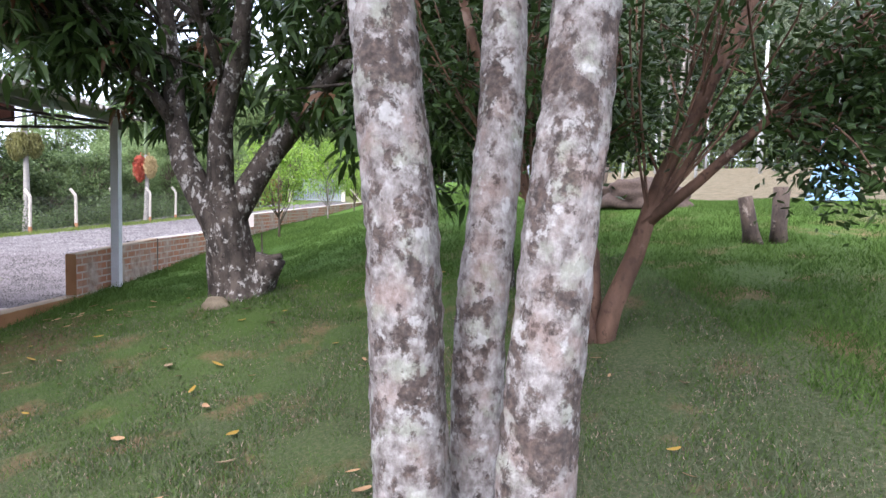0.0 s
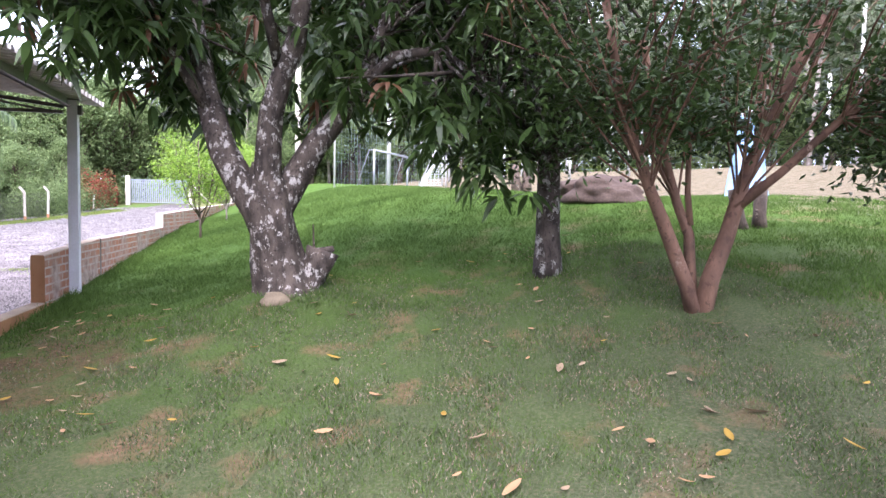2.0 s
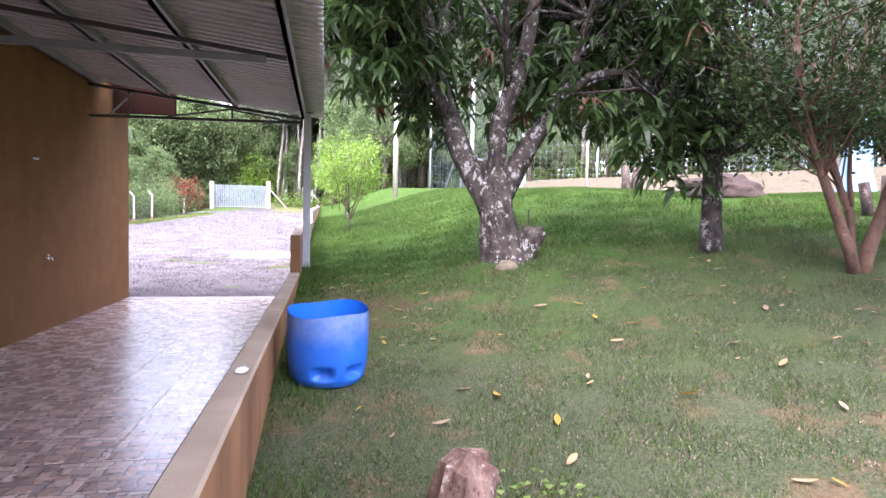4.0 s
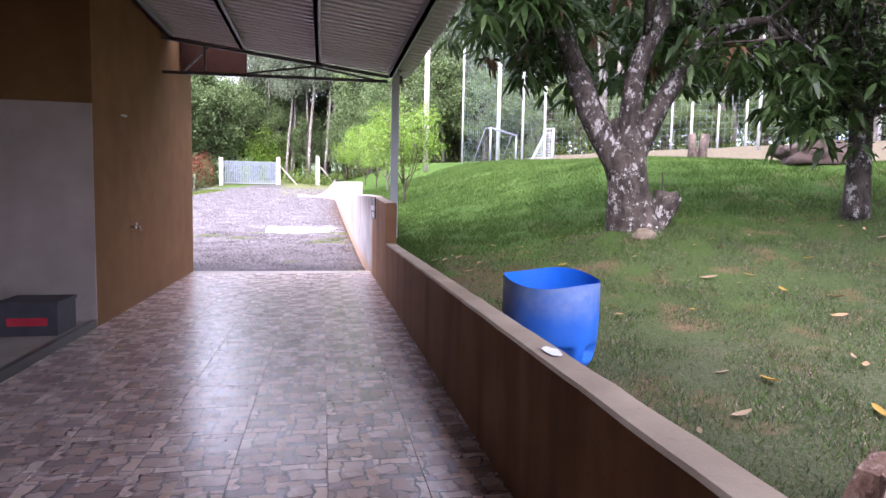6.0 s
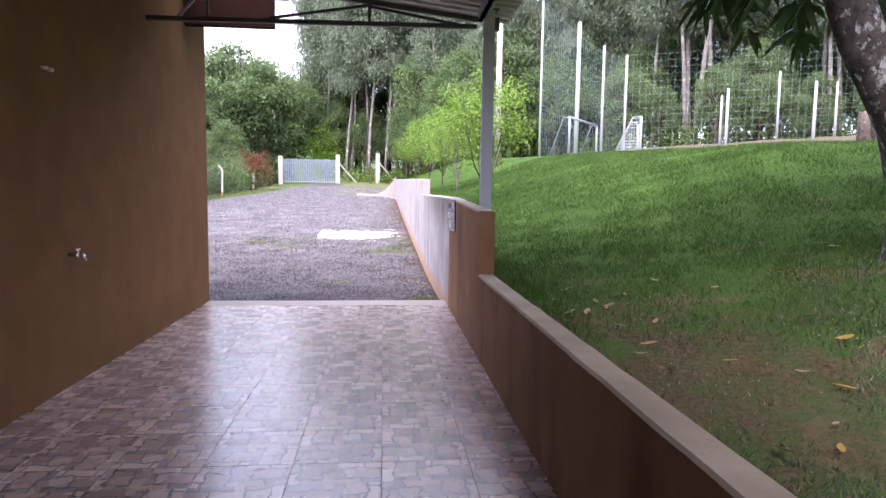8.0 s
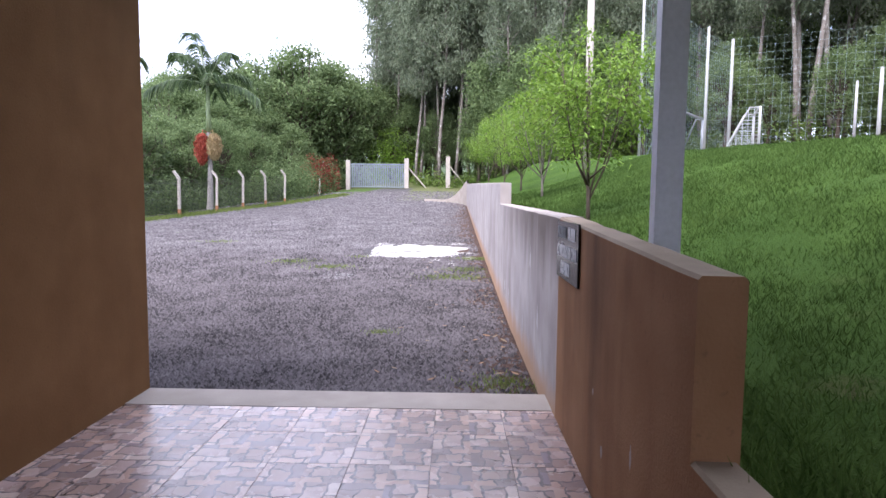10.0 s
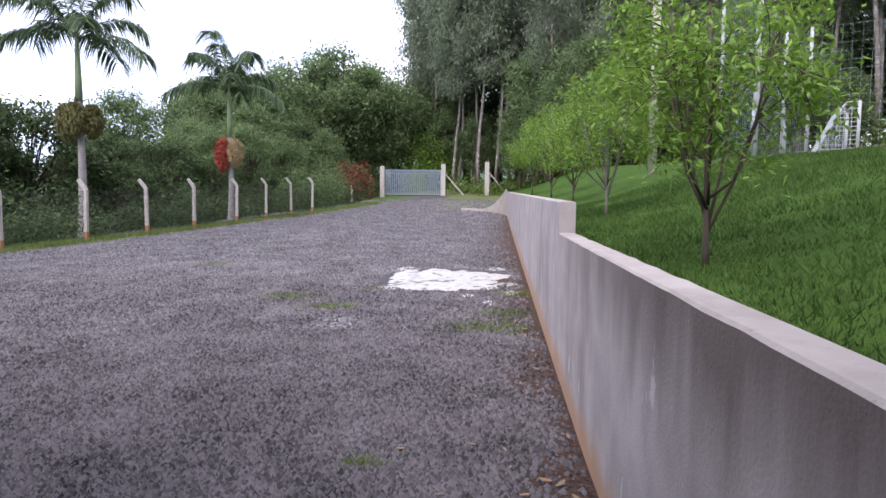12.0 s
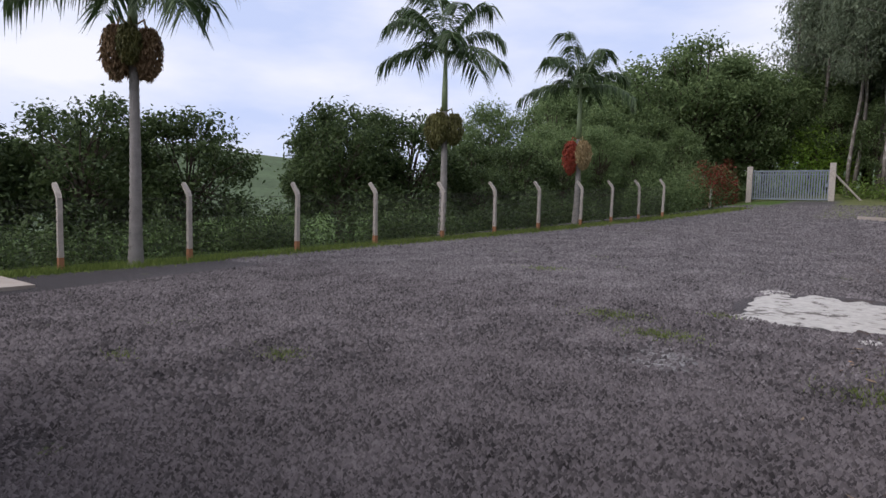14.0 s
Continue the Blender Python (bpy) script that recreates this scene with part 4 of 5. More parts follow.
small_leaf_tree("many_stemmed_tree", "small tree with several smooth reddish stems", (6.12, -6.4, gz), S3, [0.066, 0.058, 0.032, 0.082, 0.046, 0.045], M_BARK_RED, M_LEAF_SMALL,
                [dome(rng, (6.4, -6.5, 3.7), (2.3, 2.0, 1.3), -0.8) for _ in range(85)] + [Vector((rng.uniform(7.0, 8.6), rng.uniform(-7.6, -6.2), rng.uniform(2.1, 2.9))) for _ in range(34)] + [Vector((rng.uniform(5.0, 6.6), rng.uniform(-6.8, -5.6), rng.uniform(2.5, 3.0))) for _ in range(26)],
                120, 0.17, (0.085, 0.042), 41, 10)

gz = ground_at(5.0, -9.3) - 0.05
rng = random.Random(23)
T3 = [
    [(4.92, -9.3, gz), (4.91, -9.3, 0.9), (4.89, -9.3, 1.23), (4.87, -9.3, 1.5), (4.845, -9.3, 1.93), (4.81, -9.3, 2.21), (4.785, -9.3, 2.48), (4.7, -9.2, 3.4), (4.55, -9.1, 4.4)],
    [(5.14, -9.46, gz), (5.16, -9.49, 0.9), (5.165, -9.5, 1.34), (5.175, -9.5, 1.57), (5.2, -9.5, 1.95), (5.225, -9.5, 2.19), (5.24, -9.5, 2.43), (5.35, -9.55, 3.4), (5.5, -9.6, 4.4)],
    [(5.05, -9.14, gz), (5.06, -9.12, 0.9), (5.06, -9.1, 1.61), (5.085, -9.1, 1.93), (5.105, -9.08, 2.25), (5.11, -9.05, 2.56), (5.12, -8.9, 3.6), (5.1, -8.7, 4.5)],
]
small_leaf_tree("pale_trunk_tree", "tree with three pale lichen-covered trunks from one base", (5.0, -9.3, gz), T3, [0.112, 0.1, 0.085], M_BARK_PALE, M_LEAF_MANGO,
                [dome(rng, (5.0, -9.2, 4.9), (2.6, 2.5, 1.3), -0.6) for _ in range(85)], 80, 0.25, (0.2, 0.06), 51, 44, "", 0.86, True)

# ---- stumps, boulder and other things on the lawn ----
def lump(centre, radii, seed, detail=3, rough=0.22, cut=-0.45):
    """A worn boulder."""
    bm = bmesh.new()
    bmesh.ops.create_icosphere(bm, subdivisions=detail, radius=1)
    for v in bm.verts:
        d = 1 + rough * noise.noise(v.co * 1.4 + Vector((seed, 0, 0))) + rough * 0.5 * noise.noise(v.co * 3.7 + Vector((seed, 5, 0)))
        q = v.co * d
        q.z = max(q.z, cut)
        v.co = Vector((centre[0] + q.x * radii[0], centre[1] + q.y * radii[1], centre[2] + q.z * radii[2]))
    g = Geo()
    bm.verts.ensure_lookup_table()
    g.v = [tuple(v.co) for v in bm.verts]
    g.f = [tuple(v.index for v in f.verts) for f in bm.faces]
    bm.free()
    return g


def one(name, geo, material, at, label, category, group="", turn=0, smooth=True):
    ob = new(name, geo.mesh(name, material, smooth))
    ob.matrix_world = pose(*at, 0, 0, turn)
    return tagged(ob, label, category, group)


one("boulder", lump((0, 0, 0.1), (0.76, 0.5, 0.33), 3, 4, 0.42), M_ROCK, (8.05, -1.3, ground_at(8.05, -1.3)), "large reddish boulder lying on the lawn", "rock", turn=-18)
one("foot_stone", lump((0, 0, 0.0), (0.14, 0.1, 0.09), 8, 3, 0.3), M_FOOTSTONE, (2.7, -4.72, ground_at(2.7, -4.72)), "small tan stone at the mango tree's foot", "rock")
for sx, sy, hgt, lean, seed in ((8.22, -4.45, 0.52, -0.1, 1), (8.45, -4.5, 0.6, 0.02, 2)):
    st = thing("cut_stump", "grey weathered stump cut off at knee height", "stump", (sx, sy, ground_at(sx, sy) - 0.04), "cut stumps")
    part("wood", Geo().tube([(0, 0, 0), (lean * 0.3, 0, hgt * 0.3), (lean, 0.02, hgt)], [0.1, 0.074, 0.07], 14, 0.4, seed=seed), M_OLDWOOD, st, "", True)
for sx, sy, hgt in ((8.4, 2.95, 0.75),):
    st = thing("far_stump", "short forked stump at the edge of the field", "stump", (sx, sy, ground_at(sx, sy) - 0.05))
    part("stem", Geo().tube([(-0.1, 0, 0), (-0.14, 0, 0.35), (-0.2, 0, hgt)], [0.16, 0.11, 0.09], 8, 0.4), M_OLDWOOD, st, "", True)
    part("stem", Geo().tube([(0.1, 0, 0), (0.14, 0, 0.35), (0.17, 0, hgt)], [0.16, 0.12, 0.11], 8, 0.4), M_OLDWOOD, st, "", True)

# broken stump with a clover patch beside it
sx, sy = 1.14, -9.3
st = thing("rotten_stump", "low reddish-brown rotten stump in the grass", "stump", (sx, sy, ground_at(sx, sy) - 0.05))
g = Geo().tube([(0, 0, 0), (0, 0, 0.12), (0.02, 0, 0.24), (0.05, 0.02, 0.29)], [0.17, 0.16, 0.14, 0.11], 14, 0.9, seed=4)
part("core", g, M_STUMP, st)
part("splinter", Geo().tube([(0.05, 0.05, 0.15), (0.06, 0.06, 0.31)], [0.08, 0.06], 7, 0.8, seed=2), M_STUMP, st)
part("splinter", Geo().tube([(-0.06, -0.03, 0.1), (-0.05, -0.02, 0.28)], [0.07, 0.045], 7, 0.8, seed=6), M_STUMP, st)
rng = random.Random(5)
g = Geo()
pos, way = [], []
for _ in range(70):
    px, py = sx + 0.28 + rng.gauss(0, 0.14), sy - 0.1 + rng.gauss(0, 0.12)
    pos.append((px, py, ground_at(px, py) + rng.uniform(0.03, 0.11)))
    way.append((rng.gauss(0, 1), rng.gauss(0, 1), rng.uniform(-0.1, 0.3)))
g.leaves(pos, way, 0.045, 0.04)
stuff("clover_patch", g, M_LEAF_LIGHT, "clover growing beside the rotten stump", "plant")

# ---- half drum ----
drum = thing("half_drum", "blue plastic drum cut in half, scuffed rim", "drum", (0.525, -7.52, ground_at(0.525, -7.52) - 0.01), turn=20)


def drum_rows(inset, z_low):
    rows = []
    prof = ((0.2, 0.0), (0.235, 0.015), (0.262, 0.06), (0.278, 0.13), (0.287, 0.22), (0.29, 0.32), (0.291, 0.42), (0.29, 0.53))
    n = 72
    fine = []
    for (ra, ha), (rb, hb) in zip(prof, prof[1:]):
        m = max(1, round((hb - ha) / 0.016)) if hb < 0.25 else 2
        fine += [(ra + (rb - ra) * q / m, ha + (hb - ha) * q / m) for q in range(m)]
    for r, h in fine + [prof[-1]]:
        row = []
        for j in range(n):
            a = 2 * math.pi * j / n
            rr, hh = r - inset, max(h, z_low)
            if h == 0.53:
                hh = 0.53 + 0.025 * math.sin(a + 0.6) + 0.012 * math.sin(3 * a)
            dent = 0.0
            for c in (-2.05, -1.15, 1.2, 2.2):
                da = abs((a - c + math.pi) % (2 * math.pi) - math.pi)
                dent = max(dent, ease((1 - da / 0.3) * 2.2) * ease((1 - abs(h - 0.115) / 0.05) * 1.8))
            row.append(((rr - 0.06 * dent) * math.cos(a), (rr - 0.06 * dent) * math.sin(a), hh))
        rows.append(row)
    return rows


g = Geo()
b = g.quad_grid(drum_rows(0.0, 0.0), True)
g.f.append(tuple(range(b, b + 72))[::-1])
part("shell", g, M_DRUM, drum, "", True)
g = Geo()
b = g.quad_grid([list(reversed(r)) for r in drum_rows(0.006, 0.012)], True)
g.f.append(tuple(range(b, b + 72))[::-1])
part("inside", g, M_DRUMIN, drum, "clean bright blue inside", True)

# ---- young trees behind the wall ----
def young_tree(x, y, h, spread, seed, pale=False):
    z = ground_at(x, y) - 0.04
    rng = random.Random(seed)
    fork = z + 0.16 * h
    stems = []
    for i in range(7):
        a = 2 * math.pi * i / 7 + rng.uniform(-0.3, 0.3)
        q = rng.uniform(0.35, 0.75) * spread
        top = z + h * rng.uniform(0.6, 0.9)
        stems.append([(x, y, fork - 0.1 + 0.05 * i), (x + q * 0.45 * math.cos(a), y + q * 0.45 * math.sin(a), fork + 0.25 * (top - fork)), (x + q * 0.8 * math.cos(a), y + q * 0.8 * math.sin(a), fork + 0.6 * (top - fork)), (x + q * math.cos(a), y + q * math.sin(a), top)])
    stems.append([(x, y, z), (x, y + 0.01, z + 0.1 * h), (x - 0.02, y, z + 0.3 * h), (x - 0.04, y + 0.03, z + 0.85 * h)])
    tg = [dome(rng, (x, y, z + 0.62 * h), (spread, spread, 0.4 * h), -0.85) for _ in range(70)]
    return small_leaf_tree("young_tree", "young tree with bright yellow-green foliage" if not pale else "young tree with a whitewashed trunk and light foliage", (x, y, z), stems, [0.015] * 7 + [0.032], M_BARK_FAR if not pale else M_BARK_EUC, M_LEAF_YOUNG, tg, 84, 0.11, (0.085, 0.032), seed, 7, "young trees behind the wall")


young_tree(1.1, 3.75, 2.6, 0.95, 61)
young_tree(1.25, 9.2, 2.6, 0.9, 62, True)
young_tree(1.35, 14.5, 2.7, 1.0, 63)
young_tree(1.2, 19.0, 2.9, 1.1, 64)
young_tree(0.9, 24.5, 3.3, 1.2, 65)
# ---- fence along the drive ----
def fence_x(y):
    return -18.38 + 0.2 * (y - 0.19)


fp = thing("fence_post", "concrete fence post with a bent top, soil-stained foot", "post", (0, 0, 0), "fence posts along the drive")
part("shaft", Geo().tube([(0, 0, 0.32), (0, 0, 1.0), (0, 0, 1.75)], [0.085, 0.08, 0.078], 4), M_POSTC, fp)
part("bent_top", Geo().tube([(0, 0, 1.74), (-0.05, 0, 1.85), (-0.26, -0.02, 2.12)], [0.078, 0.08, 0.07], 4), M_POSTC, fp)
part("foot", Geo().tube([(0, 0, -0.3), (0, 0, 0.15), (0, 0, 0.33)], [0.088, 0.088, 0.085], 4), M_RUST, fp, "foot stained by red soil")
posts_y = [3.5, 6.4, 9.4, 12.6, 15.5, 18.5, 21.3, 24.0, 27.0, 29.5, 32.0, 34.4]
for i, py in enumerate(posts_y):
    m = pose(fence_x(py), py, ground_at(fence_x(py), py), 0, random.uniform(-1.5, 1.5), random.uniform(-8, 8))
    if i == 0:
        fp.matrix_world = m
    else:
        copy_thing(fp, m)
wf = thing("wire_fence", "thin wire mesh strung between the concrete posts", "fence", (0, 0, 0))
for h in (0.15, 0.5, 0.85, 1.2, 1.55, 1.72):
    g = Geo()
    pts = [(fence_x(q), q, ground_at(fence_x(q), q) + h) for q in posts_y]
    g.tube(pts, [0.005] * len(pts), 3, cap=False)
    part("wire", g, M_WIRE, wf)
g = Geo()
for i in range(330):
    q = 3.5 + 30.5 * i / 330
    zb = ground_at(fence_x(q), q)
    g.bar((fence_x(q), q, zb + 0.05), (fence_x(q + 0.35), q + 0.35, zb + 1.72), 0.003)
    g.bar((fence_x(q + 0.35), q + 0.35, zb + 0.05), (fence_x(q), q, zb + 1.72), 0.003)
tagged(part("mesh_wire", g, M_WIRE, wf), kind="stuff")
short = thing("marker_post", "short leaning concrete post beside the gate", "post", (-12.0, 46.5, ground_at(-12.0, 46.5)))
part("shaft", Geo().tube([(0, 0, 0), (0.03, 0, 0.7), (0.05, 0, 1.35)], [0.1, 0.09, 0.09], 5), M_POSTC, short)

# ---- gate ----
gz = ground_at(-7.8, 52.7)
for px, hh in ((-10.65, 2.85), (-5.2, 2.85), (-1.35, 3.0)):
    gp = thing("gate_post", "square concrete gate post with pale paint", "post", (px, 52.7, ground_at(px, 52.7) - 0.1), "gate posts")
    part("shaft", Geo().box(-0.19, 0.19, -0.19, 0.19, 0.0, hh), M_POSTC, gp)
    if px > -6:
        part("brace", Geo().bar((0.1, 0.0, hh * 0.72), (1.9, 0.6, 0.0), 0.12), M_POSTC, gp)
gate = thing("metal_gate", "closed barred metal gate, light grey", "gate", (-7.85, 52.7, gz + 0.08))
part("top_rail", Geo().box(-2.6, 2.6, -0.04, 0.04, 2.1, 2.2), M_GALV, gate)
part("middle_rail", Geo().box(-2.6, 2.6, -0.03, 0.03, 1.85, 1.91), M_GALV, gate)
part("bottom_rail", Geo().box(-2.6, 2.6, -0.04, 0.04, 0.0, 0.1), M_GALV, gate)
for i in range(31):
    bx_ = -2.58 + 5.16 * i / 30
    part("bar", Geo().box(bx_ - 0.045, bx_ + 0.045, -0.02, 0.02, 0.1, 2.1), M_GALV, gate)
part("latch_box", Geo().box(2.2, 2.5, -0.07, -0.042, 0.95, 1.2), M_GALV, gate)

# ---- palms ----
def palm(x, y, trunk_h, shaft_h, fronds, length, seed, bunches):
    z = ground_at(x, y) - 0.1
    t = thing("palm_tree", "tall palm with a ringed grey trunk and hanging fruit", "palm", (x, y, z), "palms along the fence")
    rng = random.Random(seed)
    n = int(trunk_h / 0.09)
    g = Geo()
    g.tube([(0.05 * math.sin(i / n * 3), 0, trunk_h * i / n) for i in range(n + 1)], [(0.17 - 0.05 * min(1, i / n * 1.4) + 0.05 * math.exp(-i * 0.25)) * (1.05 if i % 2 else 0.97) for i in range(n + 1)], 12)
    part("trunk", g, M_BARK_PALM, t, "", True)
    part("crownshaft", Geo().tube([(0.007, 0, trunk_h), (0, 0, trunk_h + 0.3 * shaft_h), (0, 0, trunk_h + shaft_h)], [0.13, 0.12, 0.06], 12), M_PALMSHAFT, t, "green crownshaft", True)
    top = trunk_h + shaft_h
    for i in range(fronds):
        a = 2 * math.pi * i / fronds + rng.uniform(-0.25, 0.25)
        lift = 0.15 + 1.15 * ((i * 5) % fronds) / fronds
        L = length * rng.uniform(0.85, 1.1)
        pts = []
        for s in range(13):
            u = s / 12
            r = L * (u * 0.98 - 0.12 * u * u) * (1.05 - 0.42 * lift)
            pts.append(Vector((r * math.cos(a), r * math.sin(a), top - 0.15 + L * (lift * 1.35 * u - (0.36 + 0.48 * lift) * u * u))))
        fr = part("frond", Geo().tube(pts, taper(0.03, 0.006, 12), 5), M_PALMSHAFT, t, "", True)
        side = Vector((-math.sin(a), math.cos(a), 0))
        pos, way = [], []
        for s in range(70):
            u = 0.14 + 0.86 * s / 70
            q = u * 12
            p = pts[min(11, int(q))].lerp(pts[min(12, int(q) + 1)], q - int(q))
            d = (pts[min(12, int(q) + 1)] - pts[min(11, int(q))]).normalized()
            for sg in (-1, 1):
                pos.append(tuple(p))
                w = side * sg * 0.9 + d * 0.55 + Vector((0, 0, rng.uniform(-0.75, 0.05)))
                way.append(tuple(w))
        lg = Geo().leaves(pos, way, 0.5 * L / 2.4, 0.065, 0.55, 0.1)
        tagged(part("leaf_blade", lg, M_PALM, fr), kind="stuff")
    for (ba, size, drop, mt, lab) in bunches:
        pos, way = [], []
        for _ in range(1500):
            u = rng.random()
            rr = size * math.sqrt(max(0.02, math.sin(math.pi * min(1, 0.06 + u * 0.94))))
            th = rng.uniform(0, 2 * math.pi)
            q = rr * math.sqrt(rng.random())
            pos.append((0.4 * math.cos(ba) + q * math.cos(th), 0.4 * math.sin(ba) + q * math.sin(th), trunk_h - 0.05 - drop * u))
            way.append((rng.gauss(0, 0.4), rng.gauss(0, 0.4), -1))
        fb = Geo().leaves(pos, way, 0.16, 0.06, 0.1, 0.5)
        fb.tube([(0.1 * math.cos(ba), 0.1 * math.sin(ba), trunk_h), (0.3 * math.cos(ba), 0.3 * math.sin(ba), trunk_h + 0.12), (0.4 * math.cos(ba), 0.4 * math.sin(ba), trunk_h - 0.3)], [0.03, 0.03, 0.02], 6)
        tagged(part("hanging_fruit", fb, mt, t, lab), kind="stuff")


palm(-16.9, 8.1, 6.25, 0.8, 11, 3.7, 71, [(0.6, 0.36, 1.25, M_FRUIT_B, "dry brown fruit stalks"), (2.6, 0.34, 1.2, M_FRUIT_B, "dry brown fruit stalks"), (4.5, 0.36, 1.3, M_FRUIT_B, "dry brown fruit stalks"), (5.6, 0.3, 0.9, M_FRUIT_G, "olive green fruit")])
palm(-16.1, 20.3, 5.15, 2.45, 13, 3.75, 72, [(0.4, 0.42, 1.2, M_FRUIT_G, "olive green fruit"), (3.5, 0.42, 1.35, M_FRUIT_G, "olive green fruit"), (4.9, 0.36, 1.2, M_FRUIT_G, "olive green fruit")])
palm(-14.05, 28.7, 4.3, 2.65, 13, 3.6, 73, [(3.9, 0.4, 1.6, M_FRUIT_R, "ripe red fruit"), (5.8, 0.42, 1.35, M_FRUIT_T, "pale unripe fruit stalks")])

# ---- court: poles, nets and goals ----
def pole(x, y, h, r, material=None, label="tall slim pale pole at the court", group="court poles"):
    t = thing("court_pole", label, "pole", (x, y, ground_at(x, y) - 0.1), group)
    part("shaft", Geo().tube([(0, 0, 0), (0, 0, h * 0.5), (0, 0, h)], [r, r * 0.93, r * 0.85], 10), material or M_POLE, t, "", True)
    part("cap", Geo().tube([(0, 0, h), (0, 0, h + 0.03)], [r * 1.05, r * 0.7], 10), material or M_POLE, t)


pole(3.6, 15.7, 7.0, 0.125, M_POSTC, "thick whitewashed concrete pole on the lawn")
row_a = [(5.05, 14.9, 5.8, 0.045), (8.4, 21.0, 6.5, 0.11), (11.05, 24.9, 6.2, 0.07), (13.9, 28.8, 6.1, 0.085)]
for px, py, hh, rr in row_a:
    pole(px, py, hh, rr)
for px, py, hh in ((16.5, 22.5, 2.6), (18.6, 21.0, 3.4), (20.5, 19.5, 2.7), (23.0, 20.5, 3.0), (16.0, 10.5, 4.6), (19.0, 8.0, 2.6), (21.5, 5.5, 5.5), (17.5, 3.0, 2.7), (20.5, 0.0, 4.6), (22.5, -2.5, 2.7), (24.0, -5.0, 5.0), (15.0, 13.5, 2.4), (12.6, 15.2, 2.6)):
    pole(px, py, hh, 0.06, None, "slim white post of the court fence", "court fence posts")


def net(points, h, gap, material, label, thick=0.0045):
    g = Geo()
    for (x0, y0), (x1, y1) in zip(points, points[1:]):
        d = math.hypot(x1 - x0, y1 - y0)
        z0, z1 = ground_at(x0, y0), ground_at(x1, y1)
        for i in range(int(h / gap) + 1):
            g.bar((x0, y0, z0 + i * gap), (x1, y1, z1 + i * gap), thick)
        for i in range(int(d / gap) + 1):
            u = i * gap / d
            p = (x0 + (x1 - x0) * u, y0 + (y1 - y0) * u, z0 + (z1 - z0) * u)
            g.bar(p, (p[0], p[1], p[2] + h), thick)
    return stuff("court_net", g, material, label, "net")


net([(5.05, 14.9), (8.4, 21.0), (11.05, 24.9), (13.9, 28.8)], 5.8, 0.36, M_GREENNET, "high ball net strung between the court poles")
net([(13.9, 28.8), (34.0, 22.0)], 6.0, 0.4, M_GREENNET, "high ball net behind the court", 0.005)


def goal(x, y, turn, w, h, d, netted):
    z = ground_at(x, y)
    t = thing("football_goal", "white goal with a slack net" if netted else "grey metal goal frame without a net", "goal", (x, y, z), "", turn)
    m = M_POLE if netted else M_STEEL
    for sx in (-w / 2, w / 2):
        part("upright", Geo().tube([(sx, 0, 0), (sx, 0, h)], [0.05, 0.05], 8), m, t, "", True)
        part("back_stay", Geo().tube([(sx, 0, h), (sx, d * 0.3, h), (sx, d, 0)], [0.025, 0.025, 0.025], 6), m, t, "", True)
    part("crossbar", Geo().tube([(-w / 2, 0, h), (w / 2, 0, h)], [0.05, 0.05], 8), m, t, "", True)
    if netted:
        g = Geo()
        k = 0.14
        for i in range(int(w / k) + 1):
            sx = -w / 2 + i * k
            g.bar((sx, d * 0.3, h), (sx, d, 0.02), 0.014)
        for i in range(int(h / k) + 1):
            u = i * k / h
            yy = d * (1 - 0.7 * u)
            g.bar((-w / 2, yy, i * k), (w / 2, yy, i * k), 0.014)
            for sx in (-w / 2, w / 2):
                g.bar((sx, 0, i * k), (sx, yy, i * k), 0.014)
        for sx in (-w / 2, w / 2):
            for j in range(1, 6):
                yy = d * j / 6
                g.bar((sx, yy, 0), (sx, yy, min(h, h * (1 - yy / d) / 0.7)), 0.014)
        part("goal_net", g, M_NET, t, "white cord net")


goal(11.2, 20.2, 70, 2.2, 1.75, 1.2, True)
goal(8.3, 19.6, 52, 3.6, 1.65, 0.9, False)

# pale blue sheet hung on a short pole
tz = ground_at(11.0, -1.4)
tent = thing("blue_cover", "pale blue plastic sheet draped over a pole", "cover", (11.0, -1.4, tz))
rows = []
for i in range(9):
    u = i / 8
    rows.append([((0.36 - 0.2 * u) * (1 + 0.16 * math.sin(5 * a + i)) * math.cos(a), (0.3 - 0.18 * u) * (1 + 0.16 * math.sin(5 * a + i)) * math.sin(a), 0.02 + 1.45 * u) for a in [2 * math.pi * j / 40 for j in range(40)]])
g = Geo()
b = g.quad_grid(rows, True)
g.f.append(tuple(range(b + 8 * 40, b + 9 * 40)))
part("sheet", g, M_PALEBLUE, tent, "", True)
part("pole", Geo().tube([(0, 0, 0), (0, 0, 1.75)], [0.035, 0.035], 8), M_WHITEPAINT, tent)

